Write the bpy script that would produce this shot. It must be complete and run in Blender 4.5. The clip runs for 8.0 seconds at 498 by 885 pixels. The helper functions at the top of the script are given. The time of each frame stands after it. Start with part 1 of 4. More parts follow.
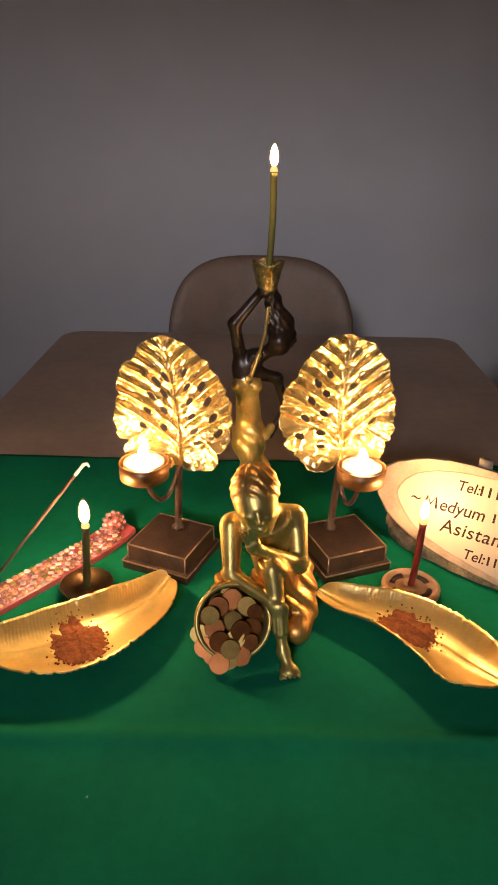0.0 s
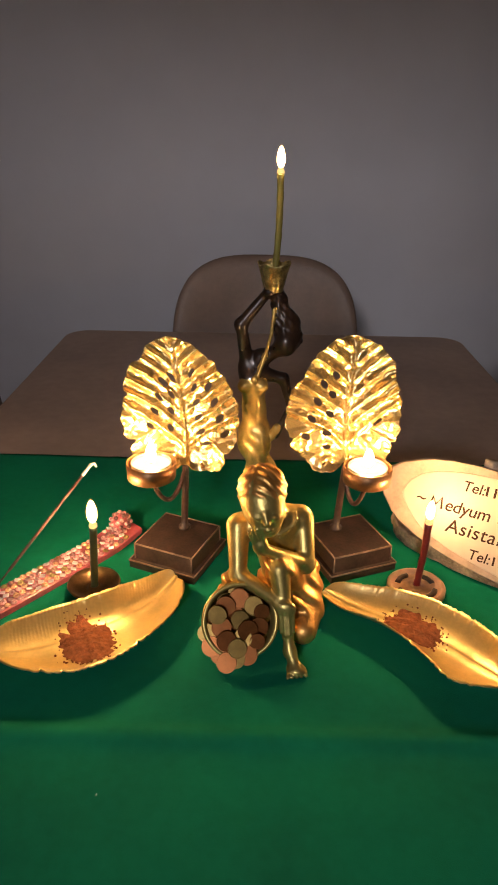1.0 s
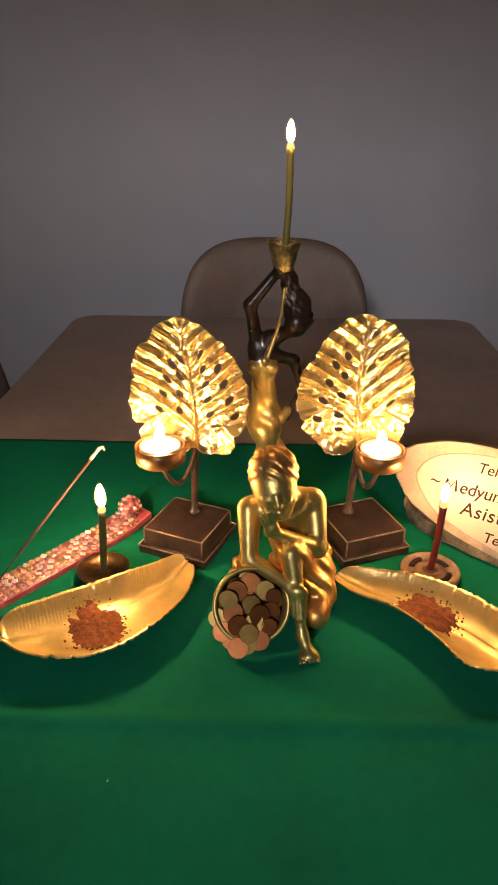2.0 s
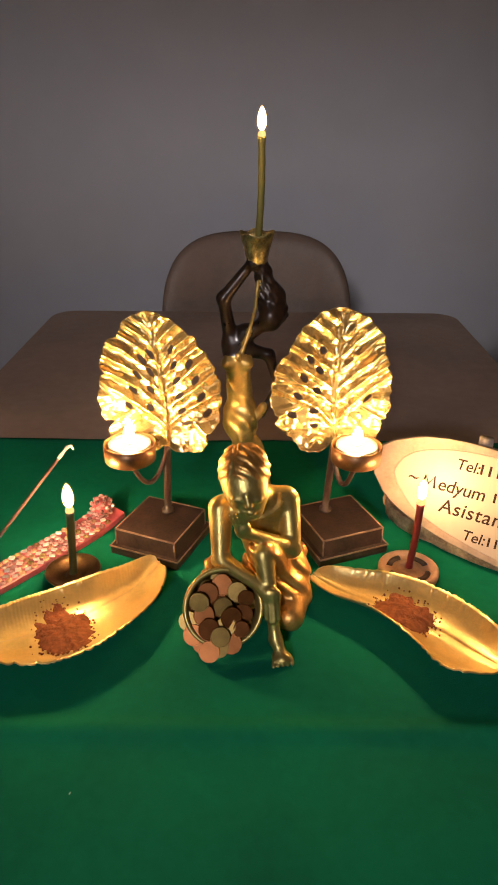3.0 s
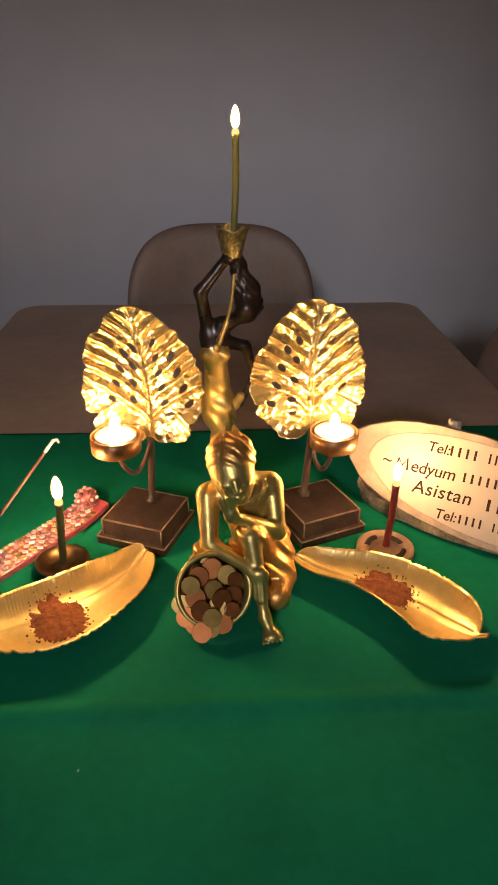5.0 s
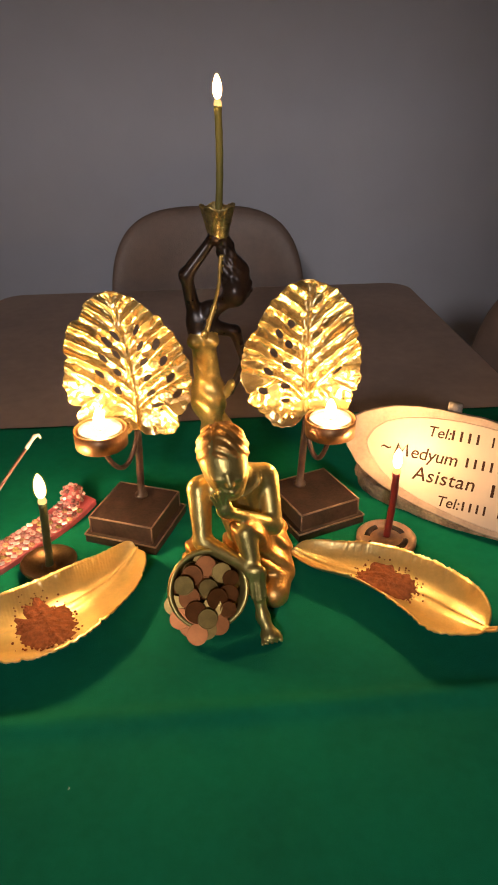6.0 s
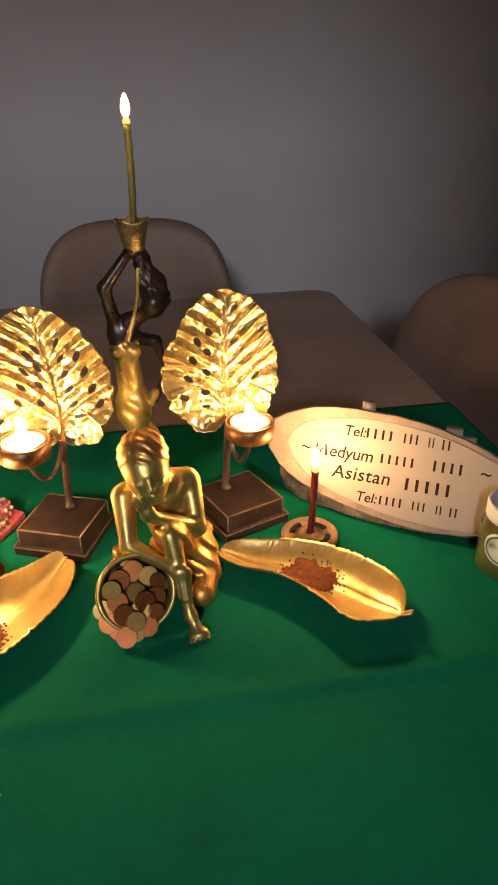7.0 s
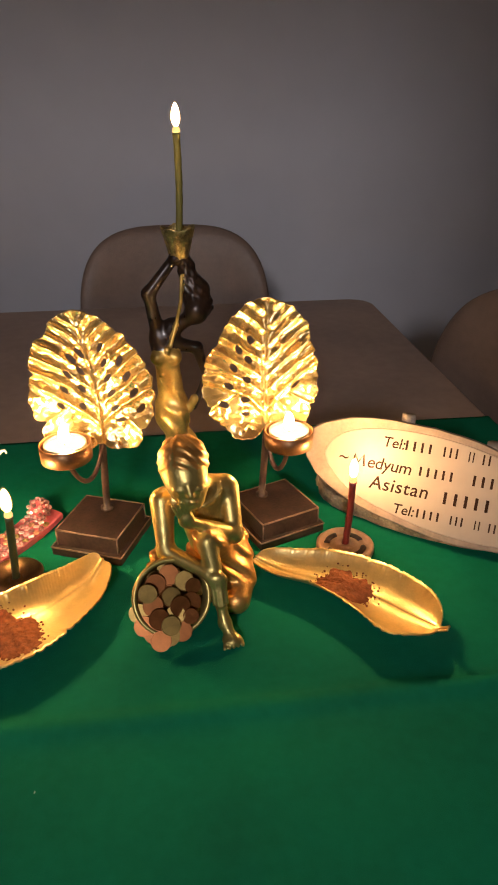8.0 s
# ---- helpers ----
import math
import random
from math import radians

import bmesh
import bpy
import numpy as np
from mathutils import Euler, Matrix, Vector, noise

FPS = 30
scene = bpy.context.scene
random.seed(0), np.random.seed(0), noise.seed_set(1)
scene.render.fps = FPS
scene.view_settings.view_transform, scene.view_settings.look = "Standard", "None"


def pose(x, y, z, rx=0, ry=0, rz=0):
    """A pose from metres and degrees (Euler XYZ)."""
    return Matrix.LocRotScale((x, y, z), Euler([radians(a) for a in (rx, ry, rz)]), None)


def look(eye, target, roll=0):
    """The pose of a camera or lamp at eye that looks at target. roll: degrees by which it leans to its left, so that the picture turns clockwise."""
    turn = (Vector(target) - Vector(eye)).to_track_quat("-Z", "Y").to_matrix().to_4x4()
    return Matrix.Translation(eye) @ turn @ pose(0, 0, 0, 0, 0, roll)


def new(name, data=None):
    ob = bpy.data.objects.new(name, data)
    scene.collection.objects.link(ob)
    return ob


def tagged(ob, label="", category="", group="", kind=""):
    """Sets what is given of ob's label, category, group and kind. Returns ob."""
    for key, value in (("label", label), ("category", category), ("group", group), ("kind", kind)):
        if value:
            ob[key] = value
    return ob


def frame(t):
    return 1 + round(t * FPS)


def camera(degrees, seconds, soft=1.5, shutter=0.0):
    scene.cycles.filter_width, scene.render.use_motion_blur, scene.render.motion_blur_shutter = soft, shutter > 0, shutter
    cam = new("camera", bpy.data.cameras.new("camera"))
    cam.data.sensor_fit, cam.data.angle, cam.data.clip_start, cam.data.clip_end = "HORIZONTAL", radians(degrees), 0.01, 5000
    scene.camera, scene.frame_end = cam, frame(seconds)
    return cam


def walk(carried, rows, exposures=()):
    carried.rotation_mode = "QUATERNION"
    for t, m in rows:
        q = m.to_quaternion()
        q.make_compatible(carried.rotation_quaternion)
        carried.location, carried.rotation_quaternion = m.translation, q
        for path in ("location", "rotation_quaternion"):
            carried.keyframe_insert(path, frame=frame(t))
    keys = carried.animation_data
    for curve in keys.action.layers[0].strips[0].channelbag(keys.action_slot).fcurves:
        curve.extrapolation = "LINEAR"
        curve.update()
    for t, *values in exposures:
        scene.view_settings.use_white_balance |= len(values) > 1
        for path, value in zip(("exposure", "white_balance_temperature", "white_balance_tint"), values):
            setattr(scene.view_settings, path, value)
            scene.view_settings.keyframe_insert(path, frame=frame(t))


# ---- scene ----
cam = camera(40.5, 8.0, soft=1.9)
PATH = [
    (0, (-0.03, 0.083, 1.132), (-0.045, 1.892, 0.28), 1.0),
    (0.5, (-0.037, 0.083, 1.13), (-0.032, 1.892, 0.278), 1.2),
    (1, (-0.034, 0.081, 1.135), (-0.055, 1.888, 0.278), 1.0),
    (1.5, (-0.036, 0.082, 1.131), (-0.083, 1.871, 0.239), 0.3),
    (2.8, (-0.027, 0.103, 1.122), (-0.06, 1.893, 0.23), 0.5),
    (3, (-0.021, 0.104, 1.121), (-0.038, 1.888, 0.218), 0.3),
    (3.5, (-0.014, 0.093, 1.128), (-0.033, 1.891, 0.253), -0.7),
    (4, (-0.034, 0.082, 1.133), (-0.002, 1.882, 0.262), 0.85),
    (4.5, (-0.039, 0.08, 1.13), (0.055, 1.857, 0.218), 0.1),
    (5.8, (-0.042, 0.106, 1.125), (0.066, 1.868, 0.185), 0.8),
    (6, (-0.039, 0.111, 1.118), (0.084, 1.86, 0.156), -0.8),
    (6.5, (-0.031, 0.1, 1.12), (0.155, 1.857, 0.183), -1.6),
    (7, (-0.022, 0.09, 1.123), (0.265, 1.832, 0.183), -0.9),
    (7.5, (-0.028, 0.088, 1.131), (0.226, 1.849, 0.217), 0.0),
    (8, (-0.03, 0.091, 1.125), (0.173, 1.854, 0.202), -0.4),
]
walk(cam, [(t, look(eye, target, roll)) for t, eye, target, roll in PATH])

# ---- light: an added lamp behind the camera shines past an invented half-open door; the candles do the rest ----
world = bpy.data.worlds.new("world")
scene.world = world
world.use_nodes = True
world.node_tree.nodes["Background"].inputs[0].default_value = (0.5, 0.55, 0.65, 1)
world.node_tree.nodes["Background"].inputs[1].default_value = 0.02

FLAME = 670.0
# unseen fill lamp, added to light table and wall from the front
FILL_AT = (-0.74, -3.1, 2.44)
fill_lamp = bpy.data.lights.new("added_fill_light", "AREA")
fill_lamp.shape = "DISK"
fill_lamp.size = 0.5
fill_lamp.energy = 64.0
fill_lamp.color = (0.96, 0.92, 0.95)
lamp_ob = new("added_fill_light", fill_lamp)
lamp_ob.matrix_world = look(FILL_AT, (-0.4, 0.6, 0.9))


# ---- materials ----
def material(name, color, rough=0.5, metal=0.0, var=0.15, scale=20.0, bump=0.0, bump_scale=200.0, fine=6.0, second=None, coat=0.0, spec=0.5, sheen=0.0, detail=6.0, random_value=0.0):
    """A surface with colour variation at two scales, uneven gloss and fine relief."""
    m = bpy.data.materials.new(name)
    m.use_nodes = True
    nt = m.node_tree
    b = nt.nodes["Principled BSDF"]
    b.inputs["Metallic"].default_value = metal
    b.inputs["Coat Weight"].default_value = coat
    b.inputs["Specular IOR Level"].default_value = spec
    b.inputs["Sheen Weight"].default_value = sheen
    co = nt.nodes.new("ShaderNodeTexCoord")
    n1 = nt.nodes.new("ShaderNodeTexNoise")
    n1.inputs["Scale"].default_value, n1.inputs["Detail"].default_value = scale, detail
    n2 = nt.nodes.new("ShaderNodeTexNoise")
    n2.inputs["Scale"].default_value, n2.inputs["Detail"].default_value = scale * fine, 4
    for n in (n1, n2):
        nt.links.new(co.outputs["Object"], n.inputs["Vector"])
    add = nt.nodes.new("ShaderNodeMath")
    add.operation = "MULTIPLY_ADD"
    add.inputs[1].default_value, add.inputs[2].default_value = 0.4, 0.0
    nt.links.new(n2.outputs["Fac"], add.inputs[0])
    nt.links.new(n1.outputs["Fac"], add.inputs[2])
    ramp = nt.nodes.new("ShaderNodeValToRGB")
    c2 = second or tuple(min(1, c * (1 + var)) for c in color)
    ramp.color_ramp.elements[0].position, ramp.color_ramp.elements[1].position = 0.5, 0.9
    ramp.color_ramp.elements[0].color = (*(color if second else [c * (1 - var) for c in color]), 1)
    ramp.color_ramp.elements[1].color = (*c2, 1)
    nt.links.new(add.outputs[0], ramp.inputs[0])
    out = ramp.outputs[0]
    if random_value:
        info = nt.nodes.new("ShaderNodeObjectInfo")
        hsv = nt.nodes.new("ShaderNodeHueSaturation")
        rng = nt.nodes.new("ShaderNodeMapRange")
        rng.inputs["To Min"].default_value, rng.inputs["To Max"].default_value = 1 - random_value, 1 + random_value
        nt.links.new(info.outputs["Random"], rng.inputs["Value"])
        nt.links.new(rng.outputs[0], hsv.inputs["Value"])
        nt.links.new(out, hsv.inputs["Color"])
        out = hsv.outputs[0]
    nt.links.new(out, b.inputs["Base Color"])
    rr = nt.nodes.new("ShaderNodeMapRange")
    rr.inputs["To Min"].default_value, rr.inputs["To Max"].default_value = max(0.02, rough * 0.75), min(1, rough * 1.25)
    nt.links.new(n1.outputs["Fac"], rr.inputs["Value"])
    nt.links.new(rr.outputs[0], b.inputs["Roughness"])
    if bump:
        n3 = nt.nodes.new("ShaderNodeTexNoise")
        n3.inputs["Scale"].default_value, n3.inputs["Detail"].default_value = bump_scale, 3
        nt.links.new(co.outputs["Object"], n3.inputs["Vector"])
        bp = nt.nodes.new("ShaderNodeBump")
        bp.inputs["Strength"].default_value, bp.inputs["Distance"].default_value = bump, 0.002
        nt.links.new(n3.outputs["Fac"], bp.inputs["Height"])
        nt.links.new(bp.outputs[0], b.inputs["Normal"])
    return m


def glow(name, color, strength):
    m = bpy.data.materials.new(name)
    m.use_nodes = True
    nt = m.node_tree
    nt.nodes.remove(nt.nodes["Principled BSDF"])
    e = nt.nodes.new("ShaderNodeEmission")
    e.inputs[0].default_value, e.inputs[1].default_value = (*color, 1), strength
    nt.links.new(e.outputs[0], nt.nodes["Material Output"].inputs[0])
    return m


WALL = material("wall_paint", (0.71, 0.70, 0.755), 0.85, var=0.05, scale=1.3, bump=0.15, bump_scale=90)
CEILING = material("ceiling_paint", (0.7, 0.7, 0.7), 0.9, var=0.04, scale=2)
FLOOR = material("floor_laminate", (0.16, 0.12, 0.09), 0.45, var=0.25, scale=5)
TABLE = material("grey_brown_laminate", (0.40, 0.29, 0.24), 0.5, var=0.16, scale=7, fine=9, bump=0.08, bump_scale=300)
CLOTH = material("green_cloth", (0.006, 0.183, 0.098), 0.85, var=0.14, scale=9, fine=14, bump=0.25, bump_scale=1400, spec=0.06)
LEATHER = material("brown_grey_leather", (0.21, 0.147, 0.118), 0.5, var=0.14, scale=14, bump=0.3, bump_scale=420)
BLACK_METAL = material("black_metal", (0.03, 0.03, 0.03), 0.4, metal=0.6)
GOLD = material("gold_paint", (0.60, 0.445, 0.145), 0.36, metal=0.80, var=0.18, scale=60, bump=0.12, bump_scale=500)
# gold paint with the candles' orange light put into its colour
CANDLELIT_GOLD = material("candlelit_gold_paint", (0.70, 0.36, 0.10), 0.36, metal=0.75, var=0.2, scale=60, bump=0.12, bump_scale=500)
GOLD_DARK = material("antique_gold", (0.82, 0.56, 0.17), 0.32, metal=0.65, var=0.2, scale=90, bump=0.1, bump_scale=600)
CUP_GOLD = material("tarnished_gold_cup", (0.52, 0.40, 0.17), 0.32, metal=0.8, var=0.5, scale=130, bump=0.3, bump_scale=500)
BRONZE = material("dark_bronze_lacquer", (0.035, 0.02, 0.014), 0.3, metal=0.25, var=0.4, scale=70, coat=0.25)
LEAF_GOLD = material("hammered_gold_leaf", (0.98, 0.63, 0.25), 0.22, metal=0.86, var=0.2, scale=50, bump=0.15, bump_scale=240, coat=0.8)
LEAF_GOLD.node_tree.nodes["Principled BSDF"].inputs["Coat Roughness"].default_value = 0.16
DISH_GOLD = material("brushed_gold_dish", (0.84, 0.60, 0.23), 0.33, metal=0.82, var=0.10, scale=60, bump=0.12, bump_scale=520, coat=0.4)
DISH_GOLD.node_tree.nodes["Principled BSDF"].inputs["Coat Roughness"].default_value = 0.25
STAND = material("rusty_brown_metal", (0.046, 0.026, 0.019), 0.5, metal=0.15, var=0.5, scale=60, bump=0.14, bump_scale=500)
WORN_EDGE = material("worn_bare_edge", (0.24, 0.16, 0.11), 0.5, metal=0.4, var=0.4, scale=120)
CUP_METAL = material("copper_brown_cup", (0.21, 0.105, 0.045), 0.4, metal=0.75, var=0.25, scale=80)
TIN = material("tealight_tin", (0.8, 0.8, 0.8), 0.3, metal=1.0)
WICK = material("charred_wick", (0.02, 0.015, 0.012), 0.9)
WAX_GREEN = material("olive_green_wax", (0.24, 0.2, 0.045), 0.45, var=0.15, scale=60)
WAX_DARK = material("dark_green_wax", (0.045, 0.055, 0.018), 0.45, var=0.15, scale=60)
WAX_RED = material("dark_red_wax", (0.2, 0.022, 0.018), 0.42, var=0.2, scale=70)
COPPER = material("copper_coin", (0.25, 0.085, 0.024), 0.38, metal=0.6, spec=0.2, var=0.14, scale=160, bump=0.04, bump_scale=900, random_value=0.12)
BRASS = material("brass_coin", (0.25, 0.155, 0.042), 0.38, metal=0.6, spec=0.2, var=0.14, scale=160, bump=0.04, bump_scale=900, random_value=0.14)
POWDER = material("red_brown_powder", (0.26, 0.088, 0.036), 0.95, var=0.35, scale=260, bump=0.8, bump_scale=900, spec=0.1)
BOWL_BROWN = material("brown_metal_bowl", (0.25, 0.15, 0.07), 0.3, metal=0.9, var=0.3, scale=80)
CARVED = material("rosy_carved_wood", (0.46, 0.27, 0.17), 0.42, var=0.2, scale=90)
SLOT_SHADE = material("slot_shade_brown", (0.05, 0.03, 0.02), 0.6)
PINK = material("pink_red_lacquer", (0.36, 0.075, 0.09), 0.35, var=0.3, scale=90)
SEQUIN = material("pink_glass_bead", (0.78, 0.42, 0.42), 0.14, metal=0.4, var=0.3, scale=200, random_value=0.6)
MIRROR = material("mirror_chip", (0.95, 0.84, 0.84), 0.3, metal=0.6, var=0.05, scale=200)
OLIVE_BEAD = material("olive_glass_bead", (0.42, 0.33, 0.13), 0.2, metal=0.2, var=0.3, scale=200, random_value=0.3)
SEQUIN_AMBER = material("amber_mirror_mosaic", (0.75, 0.42, 0.26), 0.14, metal=0.4, var=0.3, scale=200, random_value=0.6)
STICK = material("incense_paste", (0.05, 0.027, 0.02), 0.85, var=0.3, scale=200, bump=0.4, bump_scale=900)
ASH = material("pale_ash", (0.62, 0.55, 0.48), 0.95, var=0.25, scale=400, bump=0.6, bump_scale=1500)
SIGN_FACE = material("lacquered_pale_wood", (0.42, 0.335, 0.265), 0.5, var=0.05, scale=14, fine=7)
SIGN_RIM = material("sapwood_rim", (0.33, 0.24, 0.175), 0.5, var=0.22, scale=50, bump=0.2, bump_scale=260)
BARK = material("tree_bark", (0.42, 0.27, 0.15), 0.85, var=0.6, scale=70, bump=0.9, bump_scale=220)
PEG = material("cut_branch_wood", (0.5, 0.4, 0.31), 0.7, var=0.25, scale=90, bump=0.3, bump_scale=300)
INK = material("dark_brown_ink", (0.04, 0.017, 0.01), 0.9, spec=0.08)
LID = material("white_lid", (0.72, 0.74, 0.78), 0.35, var=0.04, scale=40)
LABEL = material("white_label", (0.75, 0.75, 0.7), 0.6, var=0.04, scale=60)
LABEL_GREEN = material("green_wreath_print", (0.05, 0.16, 0.07), 0.6, var=0.3, scale=200)
CONTENT = material("olive_cream", (0.36, 0.31, 0.11), 0.4, var=0.2, scale=50)
FLAME_MAT = glow("candle_flame", (1.0, 0.6, 0.26), FLAME * 1.15)
TEALIGHT_FLAME = glow("tealight_flame", (1.0, 0.6, 0.26), FLAME * 1.1)


def glow_shell(name, color, strength):
    """A thin see-through emissive layer that paints a halo of glow round a flame's core."""
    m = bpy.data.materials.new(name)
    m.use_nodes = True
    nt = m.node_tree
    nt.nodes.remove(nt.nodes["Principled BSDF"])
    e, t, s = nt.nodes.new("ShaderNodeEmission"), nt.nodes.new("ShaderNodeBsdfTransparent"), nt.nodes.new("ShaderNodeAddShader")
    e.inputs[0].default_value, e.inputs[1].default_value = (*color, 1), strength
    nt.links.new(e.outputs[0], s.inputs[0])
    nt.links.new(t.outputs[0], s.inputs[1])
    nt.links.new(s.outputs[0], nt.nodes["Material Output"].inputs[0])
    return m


# orange halo of the flames, put in as faint emission
GLOW_SHELLS = [glow_shell("painted_glow_inner", (1.0, 0.55, 0.16), 0.5), glow_shell("painted_glow_outer", (1.0, 0.45, 0.1), 0.2)]
# tealight wax: the flame's light is put in as emission
WAX_GLOW = glow("molten_wax_painted_glow", (1.0, 0.72, 0.38), 2.6)
# taper tips: candlelight in the wax imitated by a weak emission
TIP_GLOW = glow("candle_tip_painted_glow", (1.0, 0.58, 0.2), 1.5)
GLASS = bpy.data.materials.new("clear_glass")
GLASS.use_nodes = True
g = GLASS.node_tree.nodes["Principled BSDF"]
g.inputs["Transmission Weight"].default_value, g.inputs["Roughness"].default_value, g.inputs["IOR"].default_value = 1.0, 0.03, 1.45
g.inputs["Base Color"].default_value = (0.9, 0.95, 0.85, 1)


# ---- mesh helpers ----
def mesh_object(name, bm, materials, smooth=True, recalc=True):
    if recalc:
        bmesh.ops.recalc_face_normals(bm, faces=bm.faces)
    me = bpy.data.meshes.new(name)
    for f in bm.faces:
        f.smooth = smooth
    bm.to_mesh(me)
    bm.free()
    for m in (materials if isinstance(materials, (list, tuple)) else [materials]):
        me.materials.append(m)
    return new(name, me)


def thing(name, place, label, category, group="", turn=0.0):
    ob = new(name)
    ob.empty_display_size = 0.02
    ob.matrix_world = pose(*place, 0, 0, turn)
    return tagged(ob, label, category, group)


def part(name, bm, materials, parent, label="", smooth=True):
    ob = mesh_object(name, bm, materials, smooth)
    ob.parent = parent
    if label:
        ob["label"] = label
    return ob


def box(sx, sy, sz, at=(0, 0, 0), bevel=0.0, bm=None, segments=2):
    """A box on its base centre, with rounded edges."""
    bm = bm or bmesh.new()
    made = bmesh.ops.create_cube(bm, size=1.0, matrix=Matrix.Translation((at[0], at[1], at[2] + sz / 2)) @ Matrix.Diagonal((sx, sy, sz, 1)))
    if bevel:
        edges = list({e for v in made["verts"] for e in v.link_edges})
        bmesh.ops.bevel(bm, geom=edges, offset=bevel, segments=segments, affect="EDGES", profile=0.5)
    return bm


def lathe(profile, seg=32, at=(0, 0, 0), bm=None, wobble=None):
    """Turns a profile of (radius, height) about z; closes it at radius 0."""
    bm = bm or bmesh.new()
    rings = []
    for r, z in profile:
        if r <= 1e-6:
            rings.append([bm.verts.new((at[0], at[1], at[2] + z))])
            continue
        ring = []
        for i in range(seg):
            a = 2 * math.pi * i / seg
            k = wobble(a, z) if wobble else 1.0
            ring.append(bm.verts.new((at[0] + r * k * math.cos(a), at[1] + r * k * math.sin(a), at[2] + z)))
        rings.append(ring)
    for p, q in zip(rings, rings[1:]):
        for i in range(seg):
            j = (i + 1) % seg
            if len(p) == 1 and len(q) == 1:
                continue
            if len(p) == 1:
                bm.faces.new((p[0], q[i], q[j]))
            elif len(q) == 1:
                bm.faces.new((p[i], q[0], p[j]))
            else:
                bm.faces.new((p[i], q[i], q[j], p[j]))
    return bm


def tube(points, radii, seg=12, bm=None):
    """A round tube along points, with capped ends."""
    bm = bm or bmesh.new()
    pts = [Vector(p) for p in points]
    if not isinstance(radii, (list, tuple)):
        radii = [radii] * len(pts)
    rings, side = [], None
    for i, p in enumerate(pts):
        d = (pts[min(i + 1, len(pts) - 1)] - pts[max(i - 1, 0)]).normalized()
        if side is None:
            side = d.orthogonal().normalized()
        side = (side - d * side.dot(d)).normalized()
        up = d.cross(side)
        rings.append([bm.verts.new(p + radii[i] * (math.cos(2 * math.pi * k / seg) * side + math.sin(2 * math.pi * k / seg) * up)) for k in range(seg)])
    for p, q in zip(rings, rings[1:]):
        for k in range(seg):
            bm.faces.new((p[k], p[(k + 1) % seg], q[(k + 1) % seg], q[k]))
    bm.faces.new(rings[0][::-1])
    bm.faces.new(rings[-1])
    return bm


def pillow(w, h, thick, power=4.5, n=26, bend=0.0, crown=0.0):
    """An upholstered panel with a rounded outline, in the xz plane, front to -y."""
    bm = bmesh.new()
    sides = []
    for sgn in (-1, 1):
        grid = []
        for i in range(n + 1):
            row = []
            for j in range(n + 1):
                u, v = math.sin((2 * i / n - 1) * math.pi / 2), math.sin((2 * j / n - 1) * math.pi / 2)
                m = max(abs(u), abs(v))
                r = (abs(u) ** power + abs(v) ** power) ** (1 / power)
                k = m / r if r > 1e-9 else 1
                x, z = u * k, v * k
                t = thick / 2 * max(0.0, 1 - m ** 10) ** 0.5
                y = sgn * t + bend * x * x + crown * (1 - m * m) * sgn
                row.append(bm.verts.new((x * w / 2, y, z * h / 2)))
            grid.append(row)
        for i in range(n):
            for j in range(n):
                bm.faces.new((grid[i][j], grid[i + 1][j], grid[i + 1][j + 1], grid[i][j + 1]))
        sides.append(grid)
    bmesh.ops.remove_doubles(bm, verts=bm.verts, dist=1e-5)
    return bm


# ---- sculpting: rounded masses blended into one skin ----
def cone(P, a, b, r1, r2):
    a, b = np.array(a), np.array(b)
    ba = b - a
    t = np.clip(((P - a) @ ba) / (ba @ ba), 0, 1)
    return np.linalg.norm(P - a - t[..., None] * ba, axis=-1) - (r1 + (r2 - r1) * t)


def ball(P, c, r):
    r = np.array(r)
    return (np.linalg.norm((P - np.array(c)) / r, axis=-1) - 1) * r.min()


def blend(d, e, k):
    h = np.clip(k - np.abs(d - e), 0, None) / k
    return np.minimum(d, e) - h * h * k / 4


